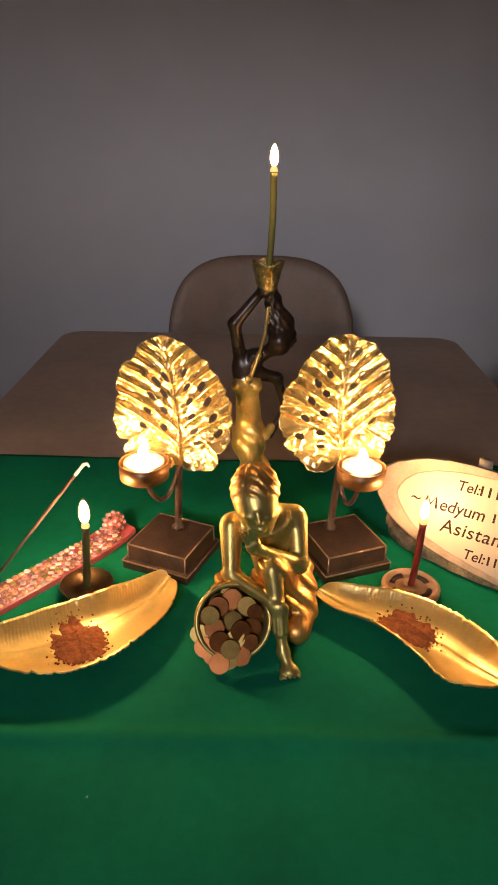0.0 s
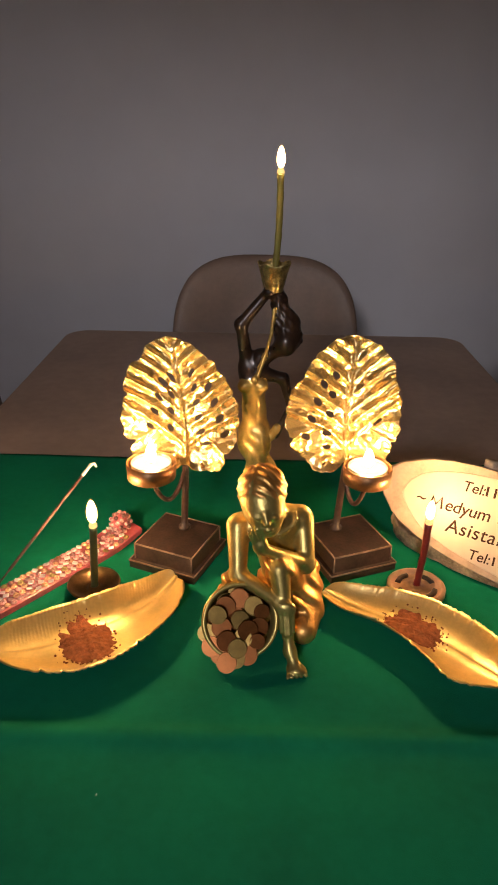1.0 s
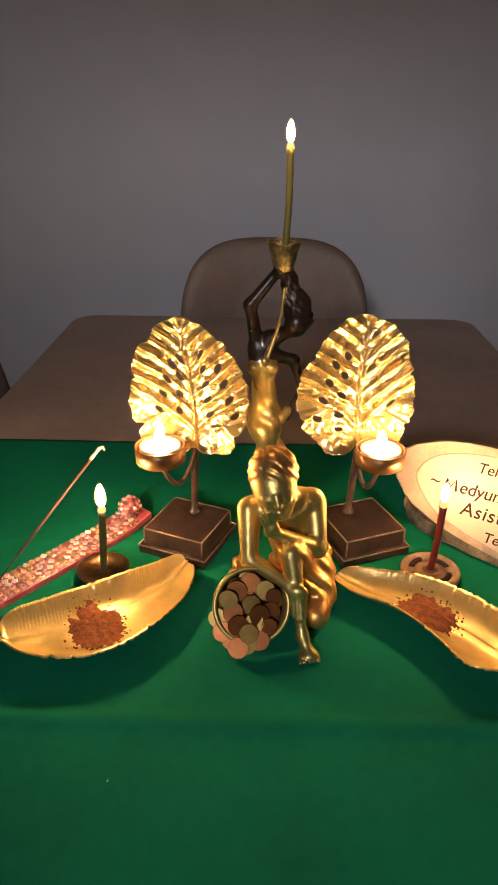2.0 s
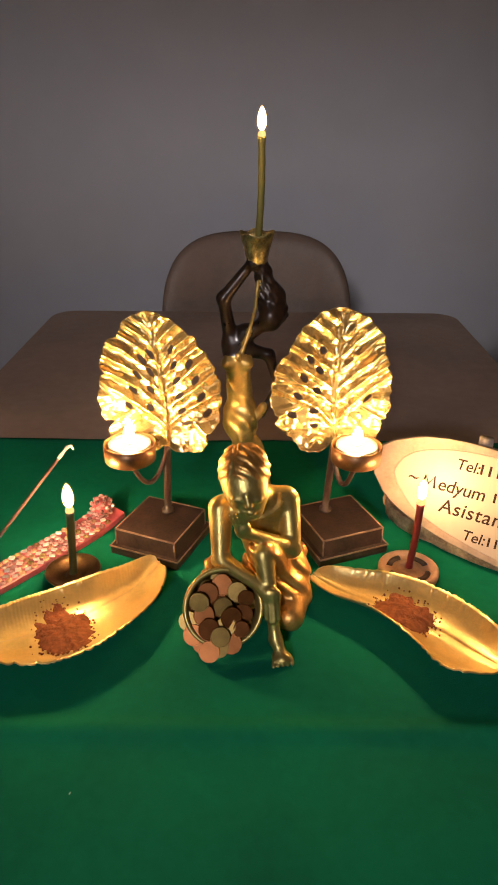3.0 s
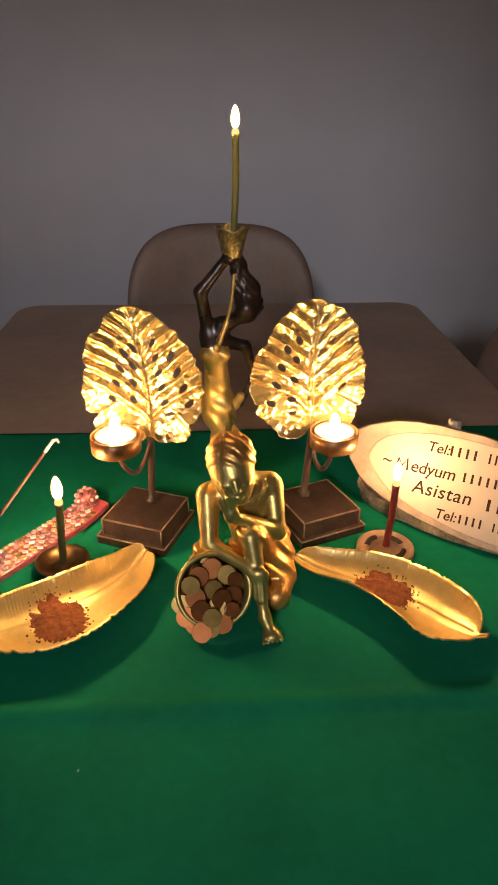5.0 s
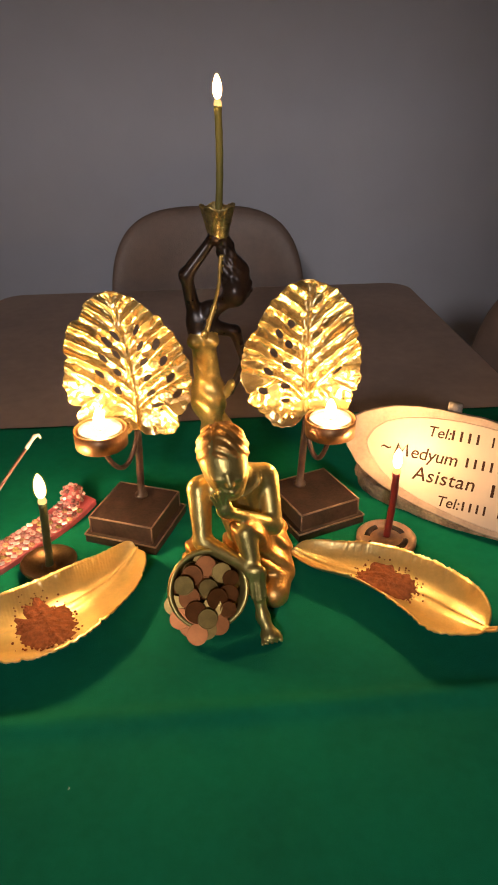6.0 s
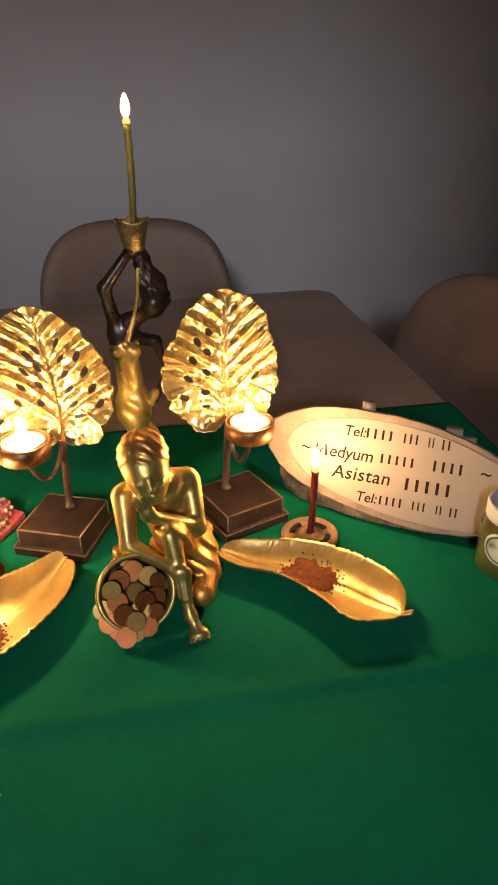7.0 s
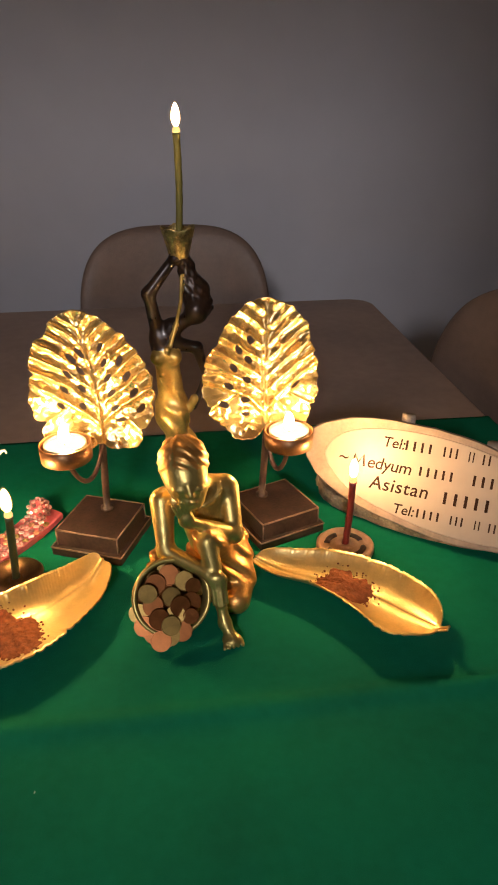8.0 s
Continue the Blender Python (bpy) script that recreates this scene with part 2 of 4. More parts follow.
def skin(field, low, step, name, materials, choose=None):
    """The surface field = 0 of a regular lattice, as a mesh (surface nets)."""
    nx, ny, nz = [s - 1 for s in field.shape]
    corner = [(i, j, k) for i in (0, 1) for j in (0, 1) for k in (0, 1)]
    cut = lambda c: field[c[0]:nx + c[0], c[1]:ny + c[1], c[2]:nz + c[2]]
    total, count = np.zeros((nx, ny, nz, 3)), np.zeros((nx, ny, nz))
    for a in corner:
        for axis in range(3):
            if a[axis]:
                continue
            b = tuple(a[i] + (i == axis) for i in range(3))
            fa, fb = cut(a), cut(b)
            cross = (fa < 0) != (fb < 0)
            t = np.where(cross, fa / np.where(cross, fa - fb, 1), 0)
            for i in range(3):
                total[..., i] += np.where(cross, a[i] + (t if i == axis else 0), 0)
            count += cross
    live = count > 0
    index = np.full(live.shape, -1)
    index[live] = np.arange(live.sum())
    cells = np.argwhere(live)
    verts = (cells + total[live] / count[live][:, None]) * step + np.array(low)
    faces = []
    for axis in range(3):
        u, v = (axis + 1) % 3, (axis + 2) % 3
        f0 = field
        f1 = np.roll(field, -1, axis)
        e = (f0 < 0) != (f1 < 0)
        keep = np.argwhere(e)
        dims = np.array(field.shape) - 1
        ok = (keep[:, axis] < dims[axis]) & (keep[:, u] > 0) & (keep[:, v] > 0) & (keep[:, u] < dims[u]) & (keep[:, v] < dims[v])
        keep = keep[ok]
        du, dv = np.eye(3, dtype=int)[u], np.eye(3, dtype=int)[v]
        q = np.stack([index[tuple((keep - s).T)] for s in (du + dv, dv, 0 * du, du)], 1)
        neg = f0[tuple(keep.T)] < 0
        q[~neg] = q[~neg][:, ::-1]
        faces.append(q)
    faces = np.concatenate(faces)
    me = bpy.data.meshes.new(name)
    me.from_pydata(verts.tolist(), [], faces.tolist())
    for m in materials:
        me.materials.append(m)
    if choose is not None:
        mid = verts[faces].mean(1)
        me.polygons.foreach_set("material_index", choose(mid).astype(np.int32))
    me.polygons.foreach_set("use_smooth", np.ones(len(faces), bool))
    me.update()
    return new(name, me)


def lattice(low, high, step):
    axes = [np.arange(a, b, step) for a, b in zip(low, high)]
    return np.stack(np.meshgrid(*axes, indexing="ij"), -1)


# ---- the room ----
Z = 0.7505          # top of the cloth
TX0, TX1, TY0, TY1 = -0.417, 0.368, 0.0, 1.415
RX0, RX1, RY0, RY1, RZ = -2.3, 2.3, -1.2, 2.35, 2.55


def structure(name, bm, m, label, category):
    return tagged(mesh_object(name, bm, m, smooth=False), label, category, kind="structure")


PY0 = -3.6          # far end of the passage behind the door, invented to hold the added lamp
MX, MY = (RX0 + RX1) / 2, (PY0 + RY1) / 2
structure("floor", box(RX1 - RX0 + 0.4, RY1 - PY0 + 0.4, 0.1, (MX, MY, -0.1)), FLOOR, "dark brown laminate floor of a dim room", "floor")
structure("ceiling", box(RX1 - RX0 + 0.4, RY1 - PY0 + 0.4, 0.1, (MX, MY, RZ)), CEILING, "plain white painted ceiling", "ceiling")
structure("wall_north", box(RX1 - RX0 + 0.4, 0.15, RZ, (MX, RY1 + 0.075, 0)), WALL, "plain grey painted wall in dim light", "wall")
structure("wall_west", box(0.15, RY1 - PY0, RZ, (RX0 - 0.075, MY, 0)), WALL, "plain grey painted wall", "wall")
structure("wall_east", box(0.15, RY1 - PY0, RZ, (RX1 + 0.075, MY, 0)), WALL, "plain grey painted wall", "wall")
structure("wall_added_passage", box(RX1 - RX0 + 0.4, 0.15, RZ, (MX, PY0 - 0.075, 0)), WALL, "unseen grey wall closing the added lamp's passage", "wall")
DX0, DX1 = -0.98, -0.15          # the doorway, unseen, sized to shape the added lamp's patch of light
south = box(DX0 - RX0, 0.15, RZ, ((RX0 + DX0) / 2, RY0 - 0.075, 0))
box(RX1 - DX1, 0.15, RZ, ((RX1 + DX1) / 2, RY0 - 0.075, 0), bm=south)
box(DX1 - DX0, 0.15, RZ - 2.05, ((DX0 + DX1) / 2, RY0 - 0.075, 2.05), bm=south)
structure("wall_south", south, WALL, "grey painted wall with an invented doorway out of view", "wall")
# invented door leaf, out of view; it narrows the added lamp's beam
door = structure("added_door_1", box(DX1 - DX0 - 0.01, 0.04, 2.03, ((DX1 - DX0) / 2, 0.02, 0.008), 0.002), WALL, "unseen grey door added half open to narrow the lamp's light", "door")
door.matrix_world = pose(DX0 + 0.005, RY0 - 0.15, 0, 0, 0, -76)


# ---- the table and its cloth ----
def rounded_plate(x0, x1, y0, y1, z0, z1, r, seg=8, bevel=0.003):
    bm = bmesh.new()
    ring = []
    for cx, cy, a0 in ((x1 - r, y1 - r, 0), (x0 + r, y1 - r, 90), (x0 + r, y0 + r, 180), (x1 - r, y0 + r, 270)):
        for i in range(seg + 1):
            a = radians(a0 + 90 * i / seg)
            ring.append(bm.verts.new((cx + r * math.cos(a), cy + r * math.sin(a), z0)))
    f = bm.faces.new(ring)
    top = bmesh.ops.extrude_face_region(bm, geom=[f])
    vs = [v for v in top["geom"] if isinstance(v, bmesh.types.BMVert)]
    bmesh.ops.translate(bm, verts=vs, vec=(0, 0, z1 - z0))
    edges = [e for e in bm.edges if all(v in vs for v in e.verts)]
    bmesh.ops.bevel(bm, geom=edges, offset=bevel, segments=2, affect="EDGES", profile=0.5)
    return bm


table = thing("dining_table", ((TX0 + TX1) / 2, (TY0 + TY1) / 2, 0), "grey-brown laminate dining table, half under a green cloth", "table")
TW, TL = TX1 - TX0, TY1 - TY0
part("tabletop", rounded_plate(-TW / 2, TW / 2, -TL / 2, TL / 2, 0.722, 0.7485, 0.045), TABLE, table, "grey-brown laminate top", smooth=False)
for sx in (-1, 1):
    part("apron", box(0.02, TL - 0.22, 0.07, (sx * (TW / 2 - 0.08), 0, 0.652), 0.002), TABLE, table, smooth=False)
    for sy in (-1, 1):
        part("leg", tube([(sx * (TW / 2 - 0.08), sy * (TL / 2 - 0.1), 0), (sx * (TW / 2 - 0.08), sy * (TL / 2 - 0.1), 0.721)], [0.018, 0.026], 16), BLACK_METAL, table)


def cloth_mesh():
    bm = bmesh.new()
    drop, step = 0.22, 0.0055
    y_far = 0.842
    xs = np.arange(TX0 - drop, TX1 + drop + 1e-6, step)
    ys = np.arange(TY0 - drop, y_far + 1e-6, step)
    rows = []
    for s in xs:
        row = []
        for t in ys:
            ex = max(0.0, s - TX1, TX0 - s)
            ey = max(0.0, TY0 - t)
            x, y = min(max(s, TX0), TX1), max(t, TY0)
            e = max(ex, ey)
            wave = 0.007 * math.sin(t * 31) * min(1, ex * 9)
            out = 0.004 * (1 - math.exp(-e / 0.006))
            if ex > 0:
                x += math.copysign(out + abs(wave), s - x)
            if ey > 0:
                y -= out + 0.006 * math.sin(s * 27) * min(1, ey * 9) ** 2 + 0.006 * min(1, ey * 9)
            z = Z - max(0.0, e - 0.003)
            if e == 0:
                for line, h in ((0.415, 0.0042), (0.626, 0.0014), (0.205, 0.001)):
                    z += h * math.exp(-((t - line - 0.002 * math.sin(s * 5)) / 0.0075) ** 2)
                for line, h in ((0.0, 0.0006), (-0.21, 0.0006), (0.21, 0.0007)):
                    z += h * math.exp(-((s - line + 0.002 * math.sin(t * 6)) / 0.006) ** 2)
                z += 0.0007 * noise.noise((s * 9, t * 9, 0.3))
                z += 0.0011 * math.exp(-((t - 0.36 + 0.28 * (s - 0.18)) / 0.008) ** 2) * max(0, min(1, (s - 0.1) * 8))
            row.append(bm.verts.new((x, y + (0.0015 * math.sin(s * 14) if t > y_far - 1e-3 - step else 0), z)))
        rows.append(row)
    for p, q in zip(rows, rows[1:]):
        for i in range(len(ys) - 1):
            bm.faces.new((p[i], q[i], q[i + 1], p[i + 1]))
    return bm


cloth = tagged(mesh_object("tablecloth", cloth_mesh(), CLOTH), "deep green cloth with fold creases spread over the table's near half", "tablecloth")
thick = cloth.modifiers.new("thickness", "SOLIDIFY")
thick.thickness, thick.offset = 0.0013, -1


# ---- chairs ----
def chair(place, turn, label):
    c = thing("dining_chair", place, label, "chair", "chairs round the table", turn)
    back = part("backrest", pillow(0.415, 0.50, 0.045, 3.3, bend=-0.05), LEATHER, c, "brown-grey leather backrest with a rounded top")
    back.matrix_local = pose(0, 0, 0.622, -7, 0, 0)
    seat = part("seat", pillow(0.44, 0.42, 0.06, 4.0, crown=0.006), LEATHER, c)
    seat.matrix_local = pose(0, -0.2, 0.45, 90, 0, 0)
    for sx in (-1, 1):
        for y0, y1 in ((-0.36, -0.39), (-0.04, 0.03)):
            part("leg", tube([(sx * 0.17, y0, 0.43), (sx * 0.2, y1, 0.0)], [0.013, 0.009], 12), BLACK_METAL, c, "black metal leg")
    return c


chair((-0.02, 1.585, 0), 0, "brown-grey leather dining chair pushed to the table's far end")
chair((0.495, 0.935, 0), -73, "brown-grey leather dining chair beside the table, in shadow")
chair((-0.56, 0.96, 0), 78, "brown-grey leather dining chair pushed to the table's other long side")


# ---- candles ----
def flame_mesh(w, h, lean=0.0):
    prof = [(0, 0), (0.45, 0.05), (0.8, 0.16), (1.0, 0.32), (0.98, 0.5), (0.84, 0.67), (0.6, 0.82), (0.3, 0.94), (0, 1.0)]
    bm = lathe([(r * w / 2, z * h) for r, z in prof], 12)
    for v in bm.verts:
        v.co.x += lean * (v.co.z / h) ** 2
    return bm


def taper_candle(place, height, radius, wax, label, tilt=(0, 0), bow=0.0, burn=1.0):
    c = thing("taper_candle", place, label, "candle")
    top = Vector((tilt[0], tilt[1], height))
    pts, rad = [], []
    n = 14
    for i in range(n + 1):
        t = i / n
        pts.append(top * t + Vector((bow * math.sin(math.pi * t), 0, 0)))
        rad.append(radius * (1 + 0.06 * math.sin(i * 2.4)) * (1 if t < 0.93 else 1.08))
    part("stick", tube(pts, rad, 14), wax, c)
    bm = lathe([(0, -0.001), (radius * 1.02, 0.0), (radius * 1.1, 0.0014), (radius * 0.95, 0.0034), (radius * 0.5, 0.0046), (0, 0.005)], 14, top)
    part("melted_tip", bm, TIP_GLOW, c, "melted wax tip with candlelight put in as glow")
    part("wick", tube([top + Vector((0, 0, 0.003)), top + Vector((0.0006, 0, 0.0105))], 0.0006, 6), WICK, c)
    f = part("flame", flame_mesh(0.0068 * burn, 0.0178 * burn), FLAME_MAT, c, "yellow-white candle flame")
    f.location = top + Vector((0, 0, 0.0046))
    # two nested shells paint a soft halo beyond the flame itself
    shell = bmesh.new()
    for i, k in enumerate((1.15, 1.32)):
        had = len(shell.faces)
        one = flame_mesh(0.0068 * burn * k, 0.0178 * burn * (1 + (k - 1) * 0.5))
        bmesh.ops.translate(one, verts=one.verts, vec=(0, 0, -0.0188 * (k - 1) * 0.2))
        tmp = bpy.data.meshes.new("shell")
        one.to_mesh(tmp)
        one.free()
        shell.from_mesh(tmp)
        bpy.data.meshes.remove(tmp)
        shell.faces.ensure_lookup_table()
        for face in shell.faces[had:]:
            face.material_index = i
    g = part("flame_glow_shell", shell, GLOW_SHELLS, c, "thin shells with an orange glow put round the flame")
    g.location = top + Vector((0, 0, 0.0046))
    return c


def tealight(place):
    c = thing("tealight", place, "lit white tealight in a thin metal tin, sitting in a cup", "candle", "tealights")
    part("tin", lathe([(0, 0), (0.0170, 0), (0.0176, 0.001), (0.0176, 0.0125), (0.0171, 0.0125), (0.0171, 0.009), (0, 0.009)], 36), TIN, c)
    part("wax", lathe([(0, 0.0093), (0.0169, 0.0093), (0.0169, 0.0105), (0.0135, 0.0108), (0.004, 0.0112), (0, 0.0112)], 36), WAX_GLOW, c, "molten wax with its flame's light put in as glow")
    part("wick", tube([(0, 0, 0.0108), (0.0004, 0, 0.016)], 0.0007, 6), WICK, c)
    f = part("flame", flame_mesh(0.0085, 0.017), TEALIGHT_FLAME, c, "yellow-white candle flame")
    f.location = (0, 0, 0.0125)
    return c


# ---- leaf tealight stands ----
def monstera(side):
    """A crinkled leaf in the xz plane about its stalk's end, with vein relief and slits."""
    bm = bmesh.new()
    nt, nr = 300, 66
    cz = 0.052
    rows = []

    if side < 0:        # lobes and notches: angle, height, width
        base, lobes = 0.055, ((97, 0.0265, 28), (62, 0.004, 14), (135, 0.0070, 16), (45, 0.002, 25), (-35, 0.003, 14), (-60, 0.0095, 15), (215, 0.002, 15),
                              (150, -0.004, 3), (118, -0.003, 3), (204, -0.007, 3.5), (-46, -0.006, 3.5), (62, -0.003, 3), (20, -0.002, 3), (268, -0.007, 8))
    else:
        base, lobes = 0.054, ((90, 0.0265, 28), (58, 0.008, 16), (122, 0.006, 14), (178, 0.006, 40), (-4, -0.007, 42), (150, 0.002, 18), (213, 0.006, 16), (244, 0.0100, 15), (-50, 0.003, 10),
                              (140, -0.004, 3), (168, -0.005, 3), (205, -0.005, 3), (122, -0.003, 4), (268, -0.006, 8), (-60, -0.007, 4), (30, -0.0025, 3), (-34, -0.005, 3))

    def outline(a):
        r = base
        for deg, height, width in lobes:
            r += height * math.exp(-(math.remainder(math.degrees(a) - deg, 360) / width) ** 2)
        return r + 0.0011 * (abs(math.sin(a * 8 + 0.4 * side)) - 0.5) + 0.0007 * math.sin(a * 21 + side) + 0.0004 * math.sin(a * 47)

    for i in range(nt):
        a = 2 * math.pi * i / nt
        rows.append([(outline(a) * (j / nr) * math.cos(a), cz + outline(a) * (j / nr) * math.sin(a), j / nr) for j in range(1, nr + 1)])
    slits = []          # x, z, half it lies in, tilt, half length, half width
    if side < 0:
        slits += [(-0.0065 - 0.0016 * k, 0.0925 - 0.0172 * k, -1, 1.02, 0.0052 - 0.0006 * k, 0.0019) for k in range(4)]
        slits += [(-0.0145 - 0.0052 * k, 0.0880 - 0.0143 * k, -1, 1.02, 0.0052 - 0.0005 * k, 0.0018) for k in range(4)]
        slits += [(0.0130 + 0.0011 * k, 0.0955 - 0.0152 * k, 1, 1.05 - 0.14 * k, 0.0042, 0.0020) for k in range(5)]
        slits += [(0.0284 + 0.0042 * k, 0.0805 - 0.0162 * k, 1, 1.05 - 0.13 * k, 0.0046, 0.0024) for k in range(4)]
        slits += [(0.0215, 0.0230, 1, 0.15, 0.0055, 0.0015)]
    else:
        slits += [(-0.0138 - 0.0022 * k, 0.0925 - 0.0200 * k, -1, 1.1 - 0.25 * k, 0.0040, 0.0026) for k in range(4)]
        slits += [(-0.0250 - 0.0053 * k, 0.0835 - 0.0180 * k, -1, 1.1 - 0.22 * k, 0.0044, 0.0025) for k in range(4)]
        slits += [(-0.0205, 0.0185, -1, 0.1, 0.0038, 0.0017), (0.0268, 0.0460, 1, 0.8, 0.0050, 0.0012)]

    def dist(x, z, c):
        u, w = x - c[0], z - c[1]
        ca, sa = math.cos(c[3]), math.sin(c[3]) * c[2]
        return math.hypot((u * ca + w * sa) / (c[4] * 1.2), (-u * sa + w * ca) / (c[5] * 1.15))

    def relief(x, z, r):
        bend = 0.006 * side * (z / 0.11) ** 2 - 0.003 * side          # the midrib is slightly curved
        x = x - bend * min(1, z / 0.03)
        ax = abs(x)
        steep = 1.15 if x * side > 0 else 0.8
        s = (z - steep * ax + 3.0 * ax * ax - 0.021 + 0.004 * noise.noise((x * 30, z * 30, side + 2.0))) / 0.0158
        s = max(s, -0.5)                                              # below the lowest rib the leaf is a smooth fan
        rib = math.exp(-(math.remainder(s, 1.0) / 0.15) ** 2)         # narrow raised ribs, hollow panels between
        hollow = math.cos(math.pi * math.remainder(s, 1.0)) ** 2
        fade = min(1, ax / 0.006) * (0.45 + 0.55 * r)
        y = -(0.0019 * rib + 0.0024 * hollow) * fade * (1 + 0.5 * noise.noise((x * 40, z * 40, side + 9.0)))
        y -= 0.0024 * math.exp(-(x / 0.0020) ** 2)
        y -= 0.011 * r * r
        y += 0.005 * math.exp(-(ax / 0.02) ** 2)
        lump = noise.noise((x * 95 + 1.5 * side, z * 95, side))
        y += (0.0027 if x * side > 0 else 0.0017) * lump + 0.0007 * noise.noise((x * 210, z * 210, side + 4.0)) + 0.0002 * noise.noise((x * 420, z * 420, side + 7.0))
        y += 0.0026 * r ** 4 * math.sin(math.atan2(z - cz, x) * 8 + side)
        return y

    center = bm.verts.new((0, relief(0, cz, 0), cz))
    grid = [[bm.verts.new((x, relief(x, z, r), z)) for x, z, r in row] for row in rows]
    for i in range(nt):
        p, q = grid[i], grid[(i + 1) % nt]
        bm.faces.new((center, p[0], q[0]))
        for j in range(nr - 1):
            bm.faces.new((p[j], p[j + 1], q[j + 1], q[j]))
    for c in slits:
        near = [v for v in bm.verts if abs(v.co.x - c[0]) < 0.008 and abs(v.co.z - c[1]) < 0.008]
        faces = {g for v in near for g in v.link_faces}
        gone = [g for g in faces if dist(g.calc_center_median().x, g.calc_center_median().z, c) < 1.08]
        rim = {v for g in gone for v in g.verts}
        bmesh.ops.delete(bm, geom=gone, context="FACES")
        for v in rim:
            if v.is_valid:
                d = dist(v.co.x, v.co.z, c)
                v.co.x, v.co.z = c[0] + (v.co.x - c[0]) / d, c[1] + (v.co.z - c[1]) / d
    loose = [v for v in bm.verts if not v.link_faces]
    bmesh.ops.delete(bm, geom=loose, context="VERTS")
    return bm


def leaf_stand(place, side, turn, foot, neck):
    s = thing("tealight_stand", place, "tealight stand with crinkled golden leaf and rusty brown base", "candle holder", "leaf tealight stands", turn)
    part("base_plinth", box(0.069, 0.069, 0.009, (0, 0, 0), 0.0012), STAND, s)
    block = box(0.060, 0.060, 0.0165, (0, 0, 0.009), 0.0)
    part("base_block", block, STAND, s, smooth=False)
    rim = bmesh.new()
    for a in range(4):
        p, q = [Vector((0.030 * math.sqrt(2) * math.cos(radians(45 + 90 * (a + k))), 0.030 * math.sqrt(2) * math.sin(radians(45 + 90 * (a + k))), 0.0252)) for k in (0, 1)]
        tube([p, q], 0.0009, 6, rim)
        tube([Vector((p.x, p.y, 0.0095)), p], 0.0008, 6, rim)
        f = 0.0344 / 0.030
        tube([Vector((p.x * f, p.y * f, 0.0085)), Vector((q.x * f, q.y * f, 0.0085))], 0.0008, 6, rim)
    part("worn_edge", rim, WORN_EDGE, s, "worn paler metal edges")
    stem = [foot.lerp(neck, k / 6) for k in range(7)]
    collar = [Vector((foot.x, foot.y, z)) for z in (0.025, 0.028)]
    part("pole", tube(collar + stem, [0.006, 0.006] + [0.0034] * 6 + [0.0025], 12), STAND, s)
    return s


def arm_and_cup(s, cup, m, foot, neck):
    """The hooked arm runs from the pole, down and up again under the cup (cup: the place of its foot, in the stand's own axes)."""
    pts = []
    c = Vector(cup)
    start = foot.lerp(neck, (c.z - 0.004 - foot.z) / (neck.z - foot.z))
    for i in range(15):
        t = i / 14
        p = start.lerp(Vector((c.x, c.y, c.z)), t)
        p.z = start.z + (c.z - start.z) * t - 0.030 * math.sin(math.pi * t) ** 0.7
        pts.append(p)
    part("arm", tube(pts, 0.0022, 10), STAND, s)
    bm = lathe([(0, 0), (0.0195, 0), (0.0212, 0.0012), (0.0216, 0.0155), (0.0206, 0.0158), (0.0203, 0.003), (0, 0.003)], 40, c)
    part("cup", bm, m, s, "copper-brown metal cup")


for side, place, turn, cup_at, leaf_at, leaf_turn, foot_at in (
        (-1, (-0.107, 0.628, Z), -22, (-0.1245, 0.600, 0.853), (-0.0985, 0.633, 0.8475), -5, (-0.1020, 0.641)),
        (1, (0.057, 0.634, Z), 22, (0.0650, 0.611, 0.8475), (0.0505, 0.640, 0.8495), 0, (0.0460, 0.646))):
    inv = pose(*place, 0, 0, turn).inverted()
    foot, neck = inv @ Vector((*foot_at, Z + 0.029)), inv @ Vector((leaf_at[0], leaf_at[1] + 0.003, leaf_at[2] + 0.006))
    s = leaf_stand(place, side, turn, foot, neck)
    arm_and_cup(s, inv @ Vector(cup_at), CUP_METAL, foot, neck)
    leaf = part("leaf", monstera(side), LEAF_GOLD, s, "hammered golden monstera leaf with slits")
    leaf.matrix_local = inv @ pose(*leaf_at, -15, 0, 0) @ pose(0, 0, 0, 0, leaf_turn, 0) @ Matrix.Diagonal((0.95 if side < 0 else 0.965, 0.9, 0.895, 1))
    sol = leaf.modifiers.new("thickness", "SOLIDIFY")
    sol.thickness, sol.offset = 0.0009, 1
    tealight((cup_at[0], cup_at[1], cup_at[2] + 0.003))


